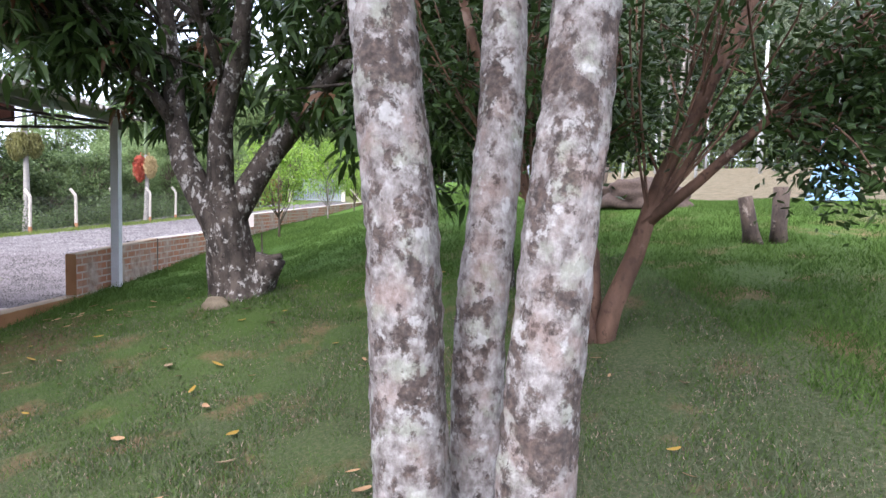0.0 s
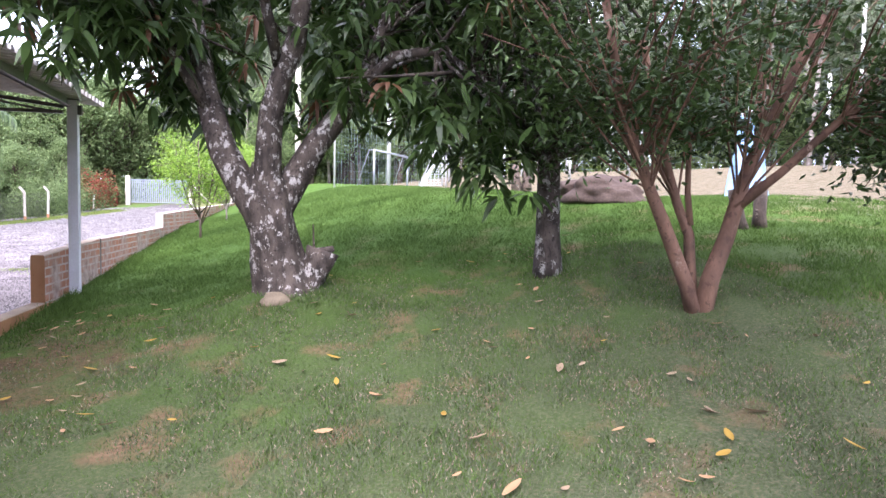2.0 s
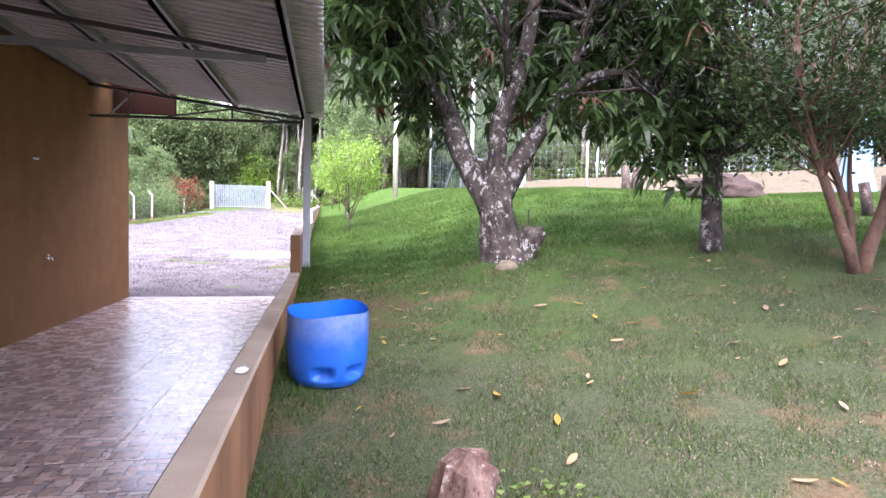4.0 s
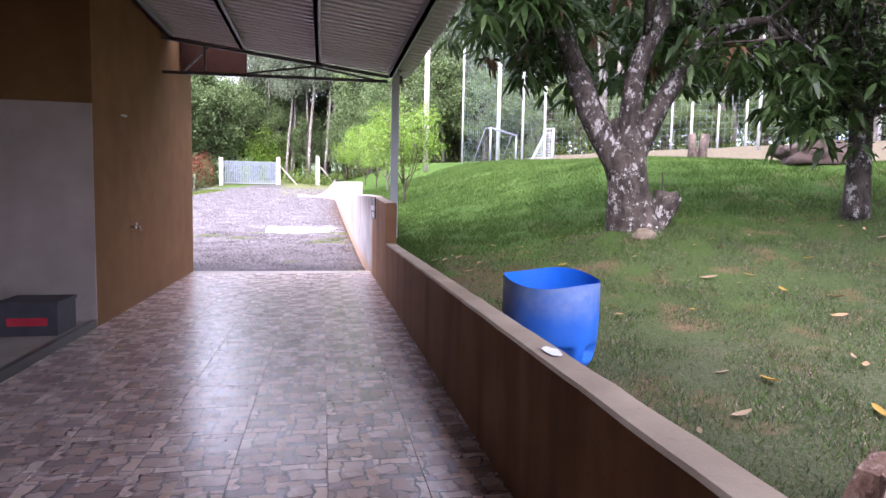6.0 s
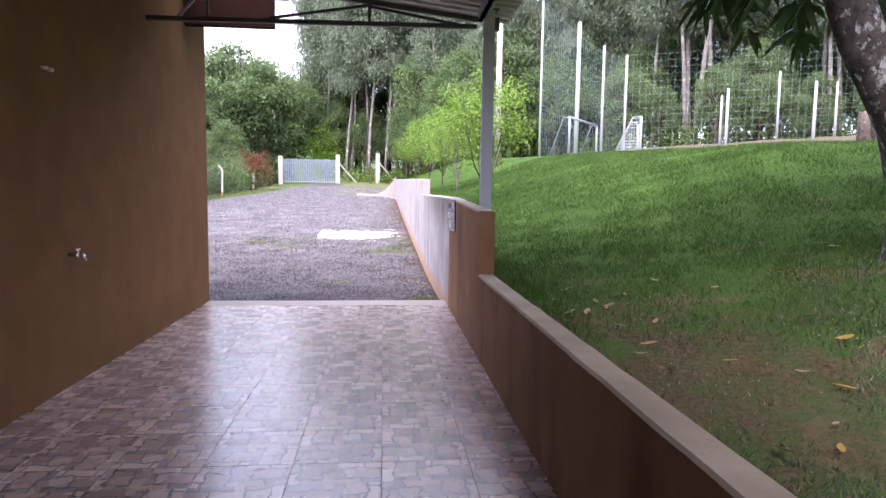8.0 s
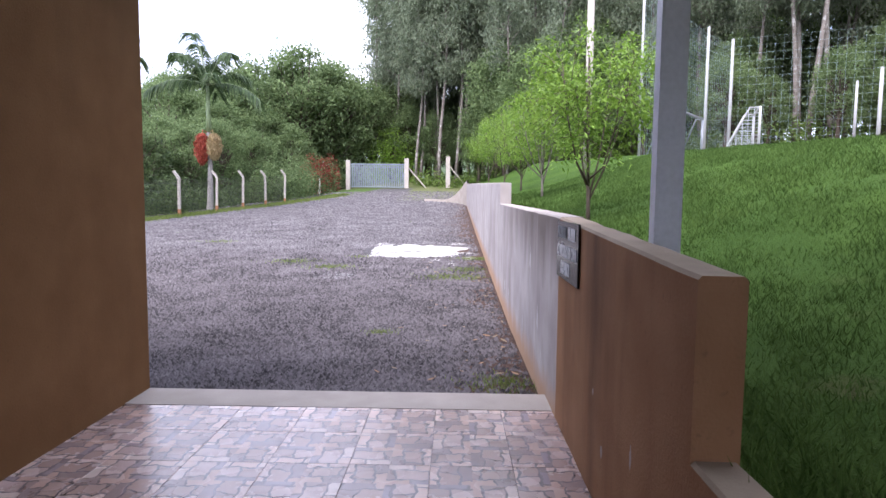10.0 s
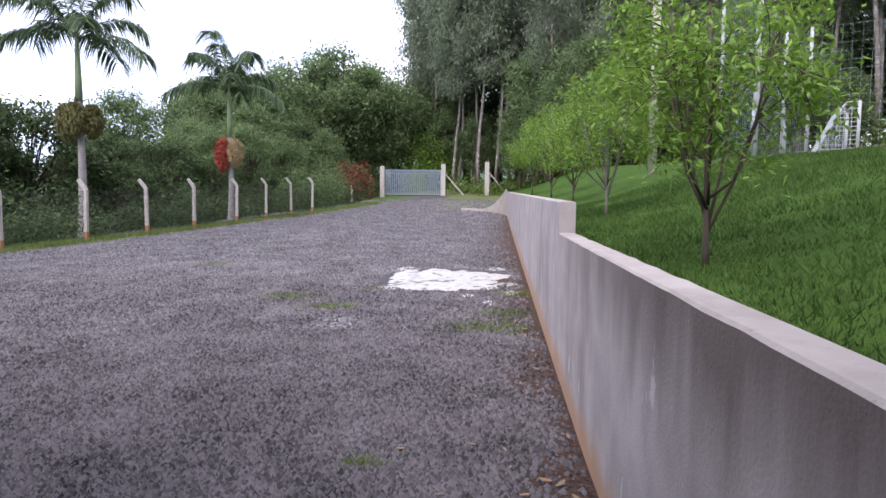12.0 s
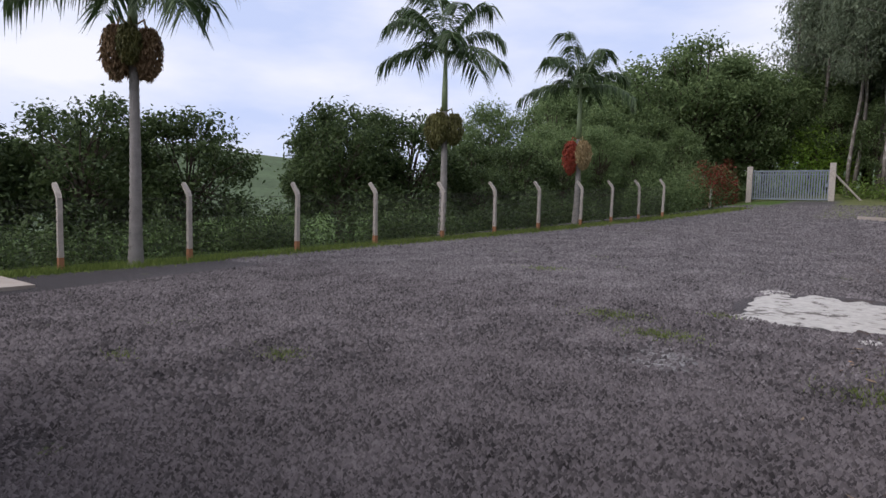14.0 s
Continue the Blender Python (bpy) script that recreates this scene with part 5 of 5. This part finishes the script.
# ---- woods ----
def far_tree(kind, seed, h):
    rng = random.Random(seed)
    tr, cr = Geo(), Geo()
    if kind == "eucalyptus":
        pts = [Vector((0.35 * math.sin(i * 0.7 + seed), 0.3 * math.cos(i * 0.9 + seed) - 0.3, h * i / 8)) for i in range(9)]
        tr.tube(pts, taper(0.19, 0.04, 8), 7)
        pos, way = [], []
        for i in range(46):
            u = rng.uniform(0.38, 1.0)
            q = u * 8
            s = pts[min(7, int(q))].lerp(pts[min(8, int(q) + 1)], q - int(q))
            a = rng.uniform(0, 2 * math.pi)
            L = h * 0.15 * (1.15 - u * 0.75) * rng.uniform(0.5, 1.2)
            e = s + Vector((L * math.cos(a), L * math.sin(a), L * rng.uniform(0.1, 1.0)))
            tr.tube(bend(s, e, 3, 0.1, i + seed), taper(0.045, 0.012, 3), 4, cap=False)
            for _ in range(130):
                c = s.lerp(e, rng.uniform(0.45, 1.1))
                pos.append((c.x + rng.gauss(0, 0.5), c.y + rng.gauss(0, 0.5), c.z + rng.gauss(0, 0.45)))
                way.append((rng.gauss(0, 0.6), rng.gauss(0, 0.6), rng.uniform(-1.3, 0.1)))
        cr.leaves(pos, way, 0.4, 0.14, 0.2)
    else:
        w = {"round": 0.42, "tall": 0.3}[kind] * h
        tr.tube([(0, 0, 0), (0.05, 0, 0.15 * h), (0.1, 0.05, 0.35 * h), (0.0, 0.1, 0.6 * h)], [0.03 * h, 0.024 * h, 0.018 * h, 0.01 * h], 8, 0.2, seed=seed)
        pos, way = [], []
        for i in range(95):
            tgt = dome(rng, (0, 0, 0.58 * h), (w, w, 0.42 * h), -0.75)
            s = Vector((0.05, 0.03, rng.uniform(0.2, 0.5) * h))
            if i % 2 == 0:
                tr.tube(bend(s, tgt, 3, 0.12, i + seed), taper(0.008 * h, 0.003 * h, 3), 4, cap=False)
            sp = 0.045 * h
            for _ in range(120):
                pos.append((tgt.x + rng.gauss(0, sp), tgt.y + rng.gauss(0, sp), tgt.z + rng.gauss(0, sp * 0.8)))
                way.append((rng.gauss(0, 1), rng.gauss(0, 1), rng.gauss(-0.3, 0.6)))
        cr.leaves(pos, way, 0.022 * h + 0.07, 0.011 * h + 0.04, 0.2)
    return tr, cr


def grove(kind, variants, h, bark, leaf, spots, name, label, group):
    made = []
    for i in range(variants):
        t = thing(name, label, "tree", (0, 0, 0), group)
        tr, cr = far_tree(kind, 100 + i * 7 + len(spots), h)
        part("trunk", tr, bark, t, "", True)
        part("crown", cr, leaf, t)
        made.append(t)
    for i, (x, y, s) in enumerate(spots):
        t = made[i % variants]
        m = Matrix.LocRotScale((x, y, ground_at(x, y) - 0.15), Euler((0, 0, random.uniform(0, 6.28))), (s * random.uniform(0.9, 1.1),) * 2 + (s,))
        if i < variants:
            t.matrix_world = m
        else:
            c = copy_thing(made[i % variants], Matrix.Identity(4))
            c.matrix_basis = m


rng = random.Random(81)
spots = []
for i in range(26):
    spots.append((-10 + 1.5 * i + rng.uniform(-1, 1), 60 + rng.uniform(-1, 14) - 0.35 * i, rng.uniform(0.85, 1.15)))
for i in range(30):
    u = i / 29
    spots.append((16 + 30 * u + rng.uniform(-2, 2), 46 - 26 * u + rng.uniform(-3, 8), rng.uniform(0.8, 1.1)))
for i in range(14):
    spots.append((30 + rng.uniform(-4, 10), 16 - 2.4 * i + rng.uniform(-1, 1), rng.uniform(0.75, 1.0)))
for i in range(8):
    spots.append((4 + 1.6 * i + rng.uniform(-0.7, 0.7), 43 + rng.uniform(-2, 6), rng.uniform(0.7, 0.95)))
for i in range(22):
    if i % 3 == 0:
        spots.append((-4.2 + 0.42 * i, 57 + rng.uniform(-1.5, 3), rng.uniform(0.85, 1.05)))
    spots.append((-9 + 1.25 * i + rng.uniform(-0.8, 0.8), 66 + rng.uniform(-3, 8), rng.uniform(0.95, 1.25)))
grove("eucalyptus", 4, 24.0, M_BARK_EUC, M_LEAF_EUC, spots, "eucalyptus_tree", "tall thin eucalyptus with a pale bare trunk", "eucalyptus wood")
spots = [(-19.5, 55, 1.0), (-16, 57, 1.05), (-13.5, 59, 0.9), (-23, 54, 0.85), (-27, 52, 0.8), (-21, 49, 0.65), (-11, 62, 0.85), (-30, 60, 0.9), (-8, 66, 0.8), (-5.5, 63, 0.6), (-2.5, 60, 0.55), (1.5, 52, 0.5), (3.5, 48, 0.55), (5.5, 41, 0.62), (-33, 50, 0.75), (-16.5, 64, 1.0), (9, 47, 0.75), (20, 42, 0.6), (27, 36, 0.6), (36, 25, 0.6), (40, 10, 0.55), (13, 41, 0.6)] + [(12 + 2.1 * i + random.uniform(-1.5, 1.5), 60 - 1.25 * i + random.uniform(-2.5, 2.5), random.uniform(0.8, 1.2)) for i in range(24)] + [(54 + random.uniform(-5, 5), 26 - 3.5 * i, random.uniform(0.8, 1.1)) for i in range(14)] + [(17 + 2.6 * i, 37 - 1.9 * i + random.uniform(-1, 1), random.uniform(0.3, 0.45)) for i in range(10)]
spots += [(-12 + 2.1 * i + random.uniform(-1, 1), 74 + random.uniform(-3, 5), random.uniform(0.8, 1.15)) for i in range(22)]
spots += [(-34 + 2.4 * i + random.uniform(-1, 1), 66 + random.uniform(-3, 4), random.uniform(0.85, 1.15)) for i in range(9)]
spots += [(2.5 + 1.9 * i + random.uniform(-0.8, 0.8), 50 - 0.75 * i + random.uniform(-2, 2), random.uniform(0.6, 0.9)) for i in range(8)]
spots += [(-18.6, 36.5, 0.42), (-17.8, 40.0, 0.46), (-16.8, 44.5, 0.44), (-20.5, 46, 0.52), (-22, 40.5, 0.52), (-15.5, 50.5, 0.5), (-18, 51, 0.6)]
grove("tall", 3, 14.0, M_BARK_FAR, M_LEAF_WOOD, spots, "woodland_tree", "dense leafy tree at the wood's edge", "woodland trees")
spots = [(-25.6, 10.5, 1.05), (-27.5, 6.5, 1.0), (-23.6, 13.4, 0.95), (-29, 12.5, 1.0), (-26, 3.0, 0.9), (-24.8, 23.6, 1.22), (-23.2, 21.2, 1.1), (-22.6, 25.6, 1.12), (-27, 25, 1.1), (-22.5, 31.5, 0.95), (-20.6, 33.5, 0.9), (-25, 34, 1.0), (-28, 42, 1.1), (-19.4, 28.3, 0.62), (-31, 3, 1.0), (-30, -3, 1.0)]
grove("round", 3, 6.3, M_BARK_FAR, M_LEAF_DARK, spots, "orchard_tree", "round dark-leaved tree behind the fence", "trees behind the fence")


def thicket(name, label, spots, leaf, size, n, seed):
    rng = random.Random(seed)
    pos, way = [], []
    for i in range(n):
        x, y, r, h = spots[rng.randrange(len(spots))]
        a, q, u = rng.uniform(0, 6.283), math.sqrt(rng.random()), rng.random()
        px, py = x + r * q * math.cos(a), y + r * q * math.sin(a)
        pos.append((px, py, ground_at(px, py) + h * u * (1.05 - 0.6 * q * q)))
        way.append((rng.gauss(0, 1), rng.gauss(0, 1), rng.gauss(0.2, 0.7)))
    return stuff(name, Geo().leaves(pos, way, size, size * 0.4, 0.2), leaf, label, "bushes")


rng = random.Random(91)
sp = []
for i in range(60):
    y = 1 + 44 * i / 60
    sp.append((fence_x(y) - rng.uniform(1.2, 4.5), y + rng.uniform(-1, 1), rng.uniform(0.7, 1.6), rng.uniform(0.8, 2.2)))
thicket("undergrowth", "dark tangled undergrowth behind the fence", sp, M_LEAF_DARK, 0.2, 26000, 92)
sp = [(fence_x(y) - rng.uniform(4.5, 9), y, rng.uniform(1.2, 2.2), rng.uniform(1.5, 3.2)) for y in np.linspace(0, 46, 40)]
thicket("undergrowth_tall", "tall dark scrub behind the fence", sp, M_LEAF_DARK, 0.26, 22000, 93)
sp = [(x, y + rng.uniform(-2, 2), rng.uniform(1.2, 2.4), rng.uniform(1.2, 2.6)) for x, y in zip(np.linspace(-4, 46, 46), np.linspace(57, 18, 46))]
sp += [(38 + rng.uniform(-4, 4), y, 2.2, 2.5) for y in np.linspace(16, -22, 22)]
thicket("scrub", "light green scrub at the foot of the wood", sp, M_LEAF_LIGHT, 0.3, 22000, 94)
sp = [(x, y, rng.uniform(1.5, 3.0), rng.uniform(3.0, 6.0)) for x, y in zip(np.linspace(-34, -12, 20), np.linspace(48, 58, 20))] + [(x, 74 + rng.uniform(-4, 4), 4, 13) for x in np.linspace(-20, 70, 36)]
thicket("wood_interior", "dim foliage filling the wood", sp, M_LEAF_WOOD, 0.55, 38000, 95)
sp = [(x + rng.uniform(-3, 3), y + rng.uniform(-3, 3), 4.5, rng.uniform(8, 14)) for x, y in zip(np.linspace(6, 62, 44), np.linspace(60, 30, 44))]
sp += [(58 + rng.uniform(-5, 5), y, 5, 12) for y in np.linspace(28, -40, 26)]
thicket("wood_backing", "dim foliage deep in the eucalyptus wood", sp, M_LEAF_WOOD, 0.7, 34000, 98)
thicket("flowering_bush", "dark red flowering bush beside the gate", [(-11.9, 50.6, 0.9, 3.4), (-12.3, 49.6, 0.8, 3.2), (-13.2, 48.6, 1.2, 3.6)], M_FLOWER, 0.19, 4200, 96)
thicket("gate_bush", "green bush beside the gate", [(-14.6, 47.5, 2.0, 4.2), (-13.4, 45, 1.6, 3.4), (-12.6, 50, 1.5, 3.4), (-15.5, 44, 2.0, 4.4), (-13.0, 42, 1.5, 2.8), (-14.2, 39.5, 1.6, 3.0)], M_LEAF_WOOD, 0.2, 14000, 97)
# added leaf clump; its bright colour stands in for a sunlit hillside meadow
thicket("sunlit_slope_clump", "bright leaves standing in for a sunlit meadow slope behind the gate", [(-8.6, 60, 1.6, 5.6), (-7.2, 60.5, 1.6, 6.2), (-5.8, 61, 1.5, 5.2)], M_LEAF_YOUNG, 0.3, 4200, 99)

# ---- marks and litter on the drive ----
def blob(x, y, rx, ry, seed, n=64, lift=0.012, turn=0.0):
    g = Geo()
    rows = []
    for q in (1.0, 0.8, 0.5, 0.02):
        row = []
        for j in range(n):
            a = 2 * math.pi * j / n
            k = 1 + 0.36 * noise.noise(Vector((math.cos(a) * 2 + seed, math.sin(a) * 2, 0))) + 0.16 * noise.noise(Vector((math.cos(a) * 6, math.sin(a) * 6, seed))) + 0.1 * noise.noise(Vector((math.cos(a) * 15, math.sin(a) * 15, seed)))
            px, py = x + rx * k * q * math.cos(a), y + ry * k * q * math.sin(a)
            row.append((px, py, ground_at(px, py) + (0.001 if q == 1.0 else lift)))
        rows.append(row)
    g.quad_grid(rows, True)
    return g


g = blob(-1.75, 10.9, 1.05, 1.35, 2)
for bx_, by_, r1, r2, sd in ((-0.8, 11.2, 0.5, 0.5, 5), (-0.9, 9.9, 0.35, 0.3, 7), (-2.5, 9.8, 0.35, 0.25, 9), (-2.6, 12.2, 0.3, 0.35, 4), (-0.6, 12.2, 0.2, 0.3, 8), (-0.45, 10.2, 0.22, 0.2, 11), (-0.35, 9.3, 0.14, 0.2, 12), (-1.1, 9.0, 0.12, 0.16, 13), (-0.75, 8.4, 0.1, 0.2, 14)):
    o = blob(bx_, by_, r1, r2, sd, 28, 0.016)
    n0 = len(g.v)
    g.v += o.v
    g.f += [tuple(i + n0 for i in f) for f in o.f]
setting("lime_patch", g, M_CHALK, "white patch of spilled lime on the gravel", "ground", True)
setting("slab", Geo().box(-19.0, -14.7, 3.2, 5.0, -0.6, -0.2), M_CONCRETE, "pale concrete slab at the drive's edge", "pavement")

# ---- the small pieces: gravel, grass, fallen leaves, tiles ----
rs = np.random.RandomState(7)


def gravel(n, x0, x1, y0, y1, size, bias):
    px = rs.uniform(x0, x1, n)
    py = y0 + (y1 - y0) * rs.uniform(0, 1, n) ** bias
    clear = ((px + 1.65) / 1.35) ** 2 + ((py - 10.9) / 1.5) ** 2 > 1
    clear &= rs.uniform(0, 1, n) > 0.9 * np.clip((px + 1.0 + 0.3 * np.sin(py * 2.3) * np.sin(py * 0.9 + 1) + 0.15 * np.sin(py * 6.1)) / 0.9, 0, 1)
    clear &= rs.uniform(0, 1, n) > 0.85 * np.exp(-((px + 2.9) / 0.4) ** 2 - ((py - 6.9) / 0.6) ** 2)
    px, py = px[clear], py[clear]
    n = len(px)
    pz = land_z(px, py)
    base = np.array([(1, 0, 0), (-0.5, 0.87, 0), (-0.5, -0.87, 0), (0.1, 0.1, 0.95)])
    s = size * rs.uniform(0.45, 1.3, n)
    a = rs.uniform(0, 6.283, n)
    jit = rs.uniform(0.6, 1.3, (n, 4, 3))
    v = base[None] * jit * s[:, None, None]
    ca, sa = np.cos(a)[:, None], np.sin(a)[:, None]
    vx, vy = v[:, :, 0] * ca - v[:, :, 1] * sa, v[:, :, 0] * sa + v[:, :, 1] * ca
    return np.stack([vx + px[:, None], vy + py[:, None], v[:, :, 2] + pz[:, None] - 0.002], 2).reshape(-1, 3)


def joined(name, verts, faces, material, label, category):
    me = bpy.data.meshes.new(name)
    me.vertices.add(len(verts))
    me.vertices.foreach_set("co", np.ascontiguousarray(verts, np.float32).ravel())
    nf, k = faces.shape
    me.loops.add(nf * k)
    me.loops.foreach_set("vertex_index", faces.ravel().astype(np.int32))
    me.polygons.add(nf)
    me.polygons.foreach_set("loop_start", np.arange(0, nf * k, k, dtype=np.int32))
    me.materials.append(material)
    me.update(calc_edges=True)
    me.validate()
    return tagged(new(name, me), label, category, "", "stuff")


# far stones take the paler colour that stands in for glare
for name, mat, label, beds in (
        ("gravel_stones", M_STONE, "loose grey crushed stone on the drive", [(130000, -5.5, -0.03, 0.02, 6.5, 0.029, 1.25), (90000, -14, -0.1, 2.0, 11.0, 0.036, 1.0), (30000, -9, -3, -0.5, 3.0, 0.024, 1.0)]),
        ("glare_paled_gravel", M_GLARESTONE, "same crushed stone further up the drive, coloured paler for glare", [(50000, -14, -0.1, 5.0, 14.0, 0.03, 0.7), (90000, -16, -0.1, 10.0, 30.0, 0.036, 1.5), (24000, -15, -0.1, 26.0, 48.0, 0.05, 1.2)])):
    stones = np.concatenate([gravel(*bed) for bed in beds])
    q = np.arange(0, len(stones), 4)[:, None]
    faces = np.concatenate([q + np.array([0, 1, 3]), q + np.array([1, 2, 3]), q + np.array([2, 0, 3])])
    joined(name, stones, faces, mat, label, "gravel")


def blades(n, x0, x1, y0, y1, h, w):
    px, py = rs.uniform(x0, x1, n), rs.uniform(y0, y1, n)
    patch = np.sin(px * 2.1 + 1.0) * np.sin(py * 1.7 + px * 0.6) + np.sin(px * 4.7) * np.sin(py * 5.3) * 0.5
    keep = patch + rs.uniform(-0.6, 0.6, n) > -1.15
    keep &= rs.uniform(0, 1, n) > 0.85 * np.exp(-((px - 0.9) / 0.95) ** 2 - ((py + 5.1) / 1.7) ** 2)
    px, py, patch = px[keep], py[keep], patch[keep]
    n = len(px)
    pz = land_z(px, py) - 0.004
    a, lean = rs.uniform(0, 6.283, n), rs.normal(0, 0.55, (n, 2))
    hh = h * rs.uniform(0.5, 1.3, n) * (1 + 0.25 * patch)
    d = np.stack([np.cos(a), np.sin(a), np.zeros(n)], 1) * w / 2
    c = np.stack([px, py, pz], 1)
    tip = c + np.stack([lean[:, 0] * hh, lean[:, 1] * hh, hh], 1)
    return np.stack([c - d, c + d, tip], 1).reshape(-1, 3)


bl = blades(150000, 0.15, 7.0, -11.5, -4.2, 0.036, 0.007)
joined("dry_grass", bl, np.arange(len(bl)).reshape(-1, 3), M_DRYBLADE, "short dull green lawn grass in the trees' shade", "grass")
bl = blades(45000, 0.15, 7.0, -11.5, -3.5, 0.018, 0.01)
joined("straw_litter", bl, np.arange(len(bl)).reshape(-1, 3), M_STRAW, "dry straw and clippings among the grass", "litter")
bl = np.concatenate([blades(70000, 0.15, 7.0, -11.5, -5.0, 0.038, 0.007), blades(120000, 0.15, 9.5, -5.0, 1.5, 0.05, 0.009), blades(90000, 0.15, 8.0, 1.5, 13.0, 0.065, 0.014), blades(80000, 7.0, 11.5, -11.5, -5.0, 0.05, 0.01), blades(26000, 9.5, 11.5, -5.0, 1.5, 0.05, 0.01), blades(9000, 0.13, 0.5, -11, 8, 0.09, 0.009)])
joined("grass", bl, np.arange(len(bl)).reshape(-1, 3), M_GRASSBLADE, "short mown lawn grass with worn spots", "grass")


def verge(n):
    py = rs.uniform(2, 44, n)
    px = fence_x(py) + rs.normal(0.1, 0.35, n)
    pz = land_z(px, py)
    a = rs.uniform(0, 6.283, n)
    d = np.stack([np.cos(a), np.sin(a), 0 * a], 1) * 0.012
    c = np.stack([px, py, pz], 1)
    tip = c + np.stack([rs.normal(0, 0.05, n), rs.normal(0, 0.05, n), rs.uniform(0.05, 0.2, n)], 1)
    return np.stack([c - d, c + d, tip], 1).reshape(-1, 3)


def tufts(spots):
    out = []
    for x, y, r, n in spots:
        px, py = x + rs.normal(0, r, n), y + rs.normal(0, r * 0.6, n)
        a = rs.uniform(0, 6.283, n)
        d = np.stack([np.cos(a), np.sin(a), 0 * a], 1) * 0.005
        c = np.stack([px, py, land_z(px, py)], 1)
        tip = c + np.stack([rs.normal(0, 0.03, n), rs.normal(0, 0.03, n), rs.uniform(0.02, 0.07, n)], 1)
        out.append(np.stack([c - d, c + d, tip], 1).reshape(-1, 3))
    return np.concatenate(out)


vg = np.concatenate([verge(26000), tufts([(-4.21, 8.83, 0.28, 900), (-3.27, 8.0, 0.26, 900), (-0.76, 6.7, 0.3, 1100), (-0.5, 7.6, 0.25, 700), (-1.54, 2.56, 0.1, 300), (-7.5, 13, 0.3, 500), (-2.9, 9.6, 0.15, 250), (-0.3, 9.2, 0.2, 600), (-0.25, 0.6, 0.2, 400), (-8, 3.5, 0.12, 150), (-6.5, 4.6, 0.2, 350)])])
joined("weeds", vg, np.arange(len(vg)).reshape(-1, 3), M_WEED, "grassy verge and weed tufts in the gravel", "grass")


def fallen_leaf(x, y, length, material, label, seed):
    rng = random.Random(seed)
    rows = []
    curl = rng.uniform(0.15, 0.5)
    for i in range(7):
        u = i / 6
        w = 0.17 * length * math.sin(math.pi * (0.06 + 0.9 * u)) ** 0.8
        z = curl * length * (u - 0.5) ** 2
        rows.append([(length * (u - 0.5), -w, z + w * 0.5), (length * (u - 0.5), 0, z), (length * (u - 0.5), w, z + w * 0.35)])
    g = Geo()
    g.quad_grid(rows)
    ob = one("fallen_leaf", g, material, (x, y, ground_at(x, y) + 0.03), label, "leaf", "fallen leaves", rng.uniform(0, 360))
    ob.rotation_euler[0] += rng.uniform(-0.35, 0.35)
    ob.rotation_euler[1] += rng.uniform(-0.25, 0.25)


rng = random.Random(15)
kinds = ((M_FALLEN_Y, "curled yellow mango leaf fallen on the grass"), (M_FALLEN_B, "dry brown leaf fallen on the grass"), (M_FALLEN_P, "pale dry leaf fallen on the grass"))
near = [(1.65, -8.05, 0), (1.02, -6.46, 0), (2.86, -8.38, 0), (4.85, -8.24, 0), (3.78, -8.12, 1), (3.13, -6.36, 0), (3.36, -6.7, 1), (4.64, -6.85, 2), (5.31, -7.95, 2), (2.74, -5.87, 2), (4.97, -3.75, 0), (1.45, -7.9, 2), (4.6, -8.0, 1), (5.0, -8.1, 0), (1.9, -8.5, 0), (1.2, -8.4, 2)]
for i, (x, y, kd) in enumerate(near):
    fallen_leaf(x, y, rng.uniform(0.11, 0.16), *kinds[kd], i)
for i in range(120):
    x, y = rng.uniform(0.3, 6.5), rng.uniform(-10.0, -3.2)
    if rng.random() < 0.35:
        x, y = rng.uniform(0.25, 1.7), rng.uniform(-6.8, -3.2)
    fallen_leaf(x, y, rng.uniform(0.05, 0.12), *kinds[rng.choice((0, 1, 1, 2, 2))], 40 + i)
for i in range(60):
    x, y = -0.08 - 1.4 * rng.random() ** 1.6, rng.uniform(0.6, 9.0)
    fallen_leaf(x, y, rng.uniform(0.05, 0.1), kinds[rng.choice((1, 2, 2))][0], "dry leaf fallen on the gravel", 200 + i)

xs = [-3.0, -2.61, -2.16, -1.71, -1.26, -0.81, -0.36, 0.0]
meshes = {}
for i in range(7):
    w = xs[i + 1] - xs[i]
    for j in range(31):
        y1 = -0.36 - 0.45 * j
        key = round(w, 2)
        if key not in meshes:
            meshes[key] = tile_mesh(w - 0.002, 0.448)
        t = new("tile", meshes[key])
        t.parent = floor
        turn = random.choice((0, 90, 180, 270)) if key == 0.45 else random.choice((0, 180))
        t.matrix_world = pose((xs[i] + xs[i + 1]) / 2, y1 - 0.225, random.uniform(-0.0006, 0.0006), 0, 0, turn)
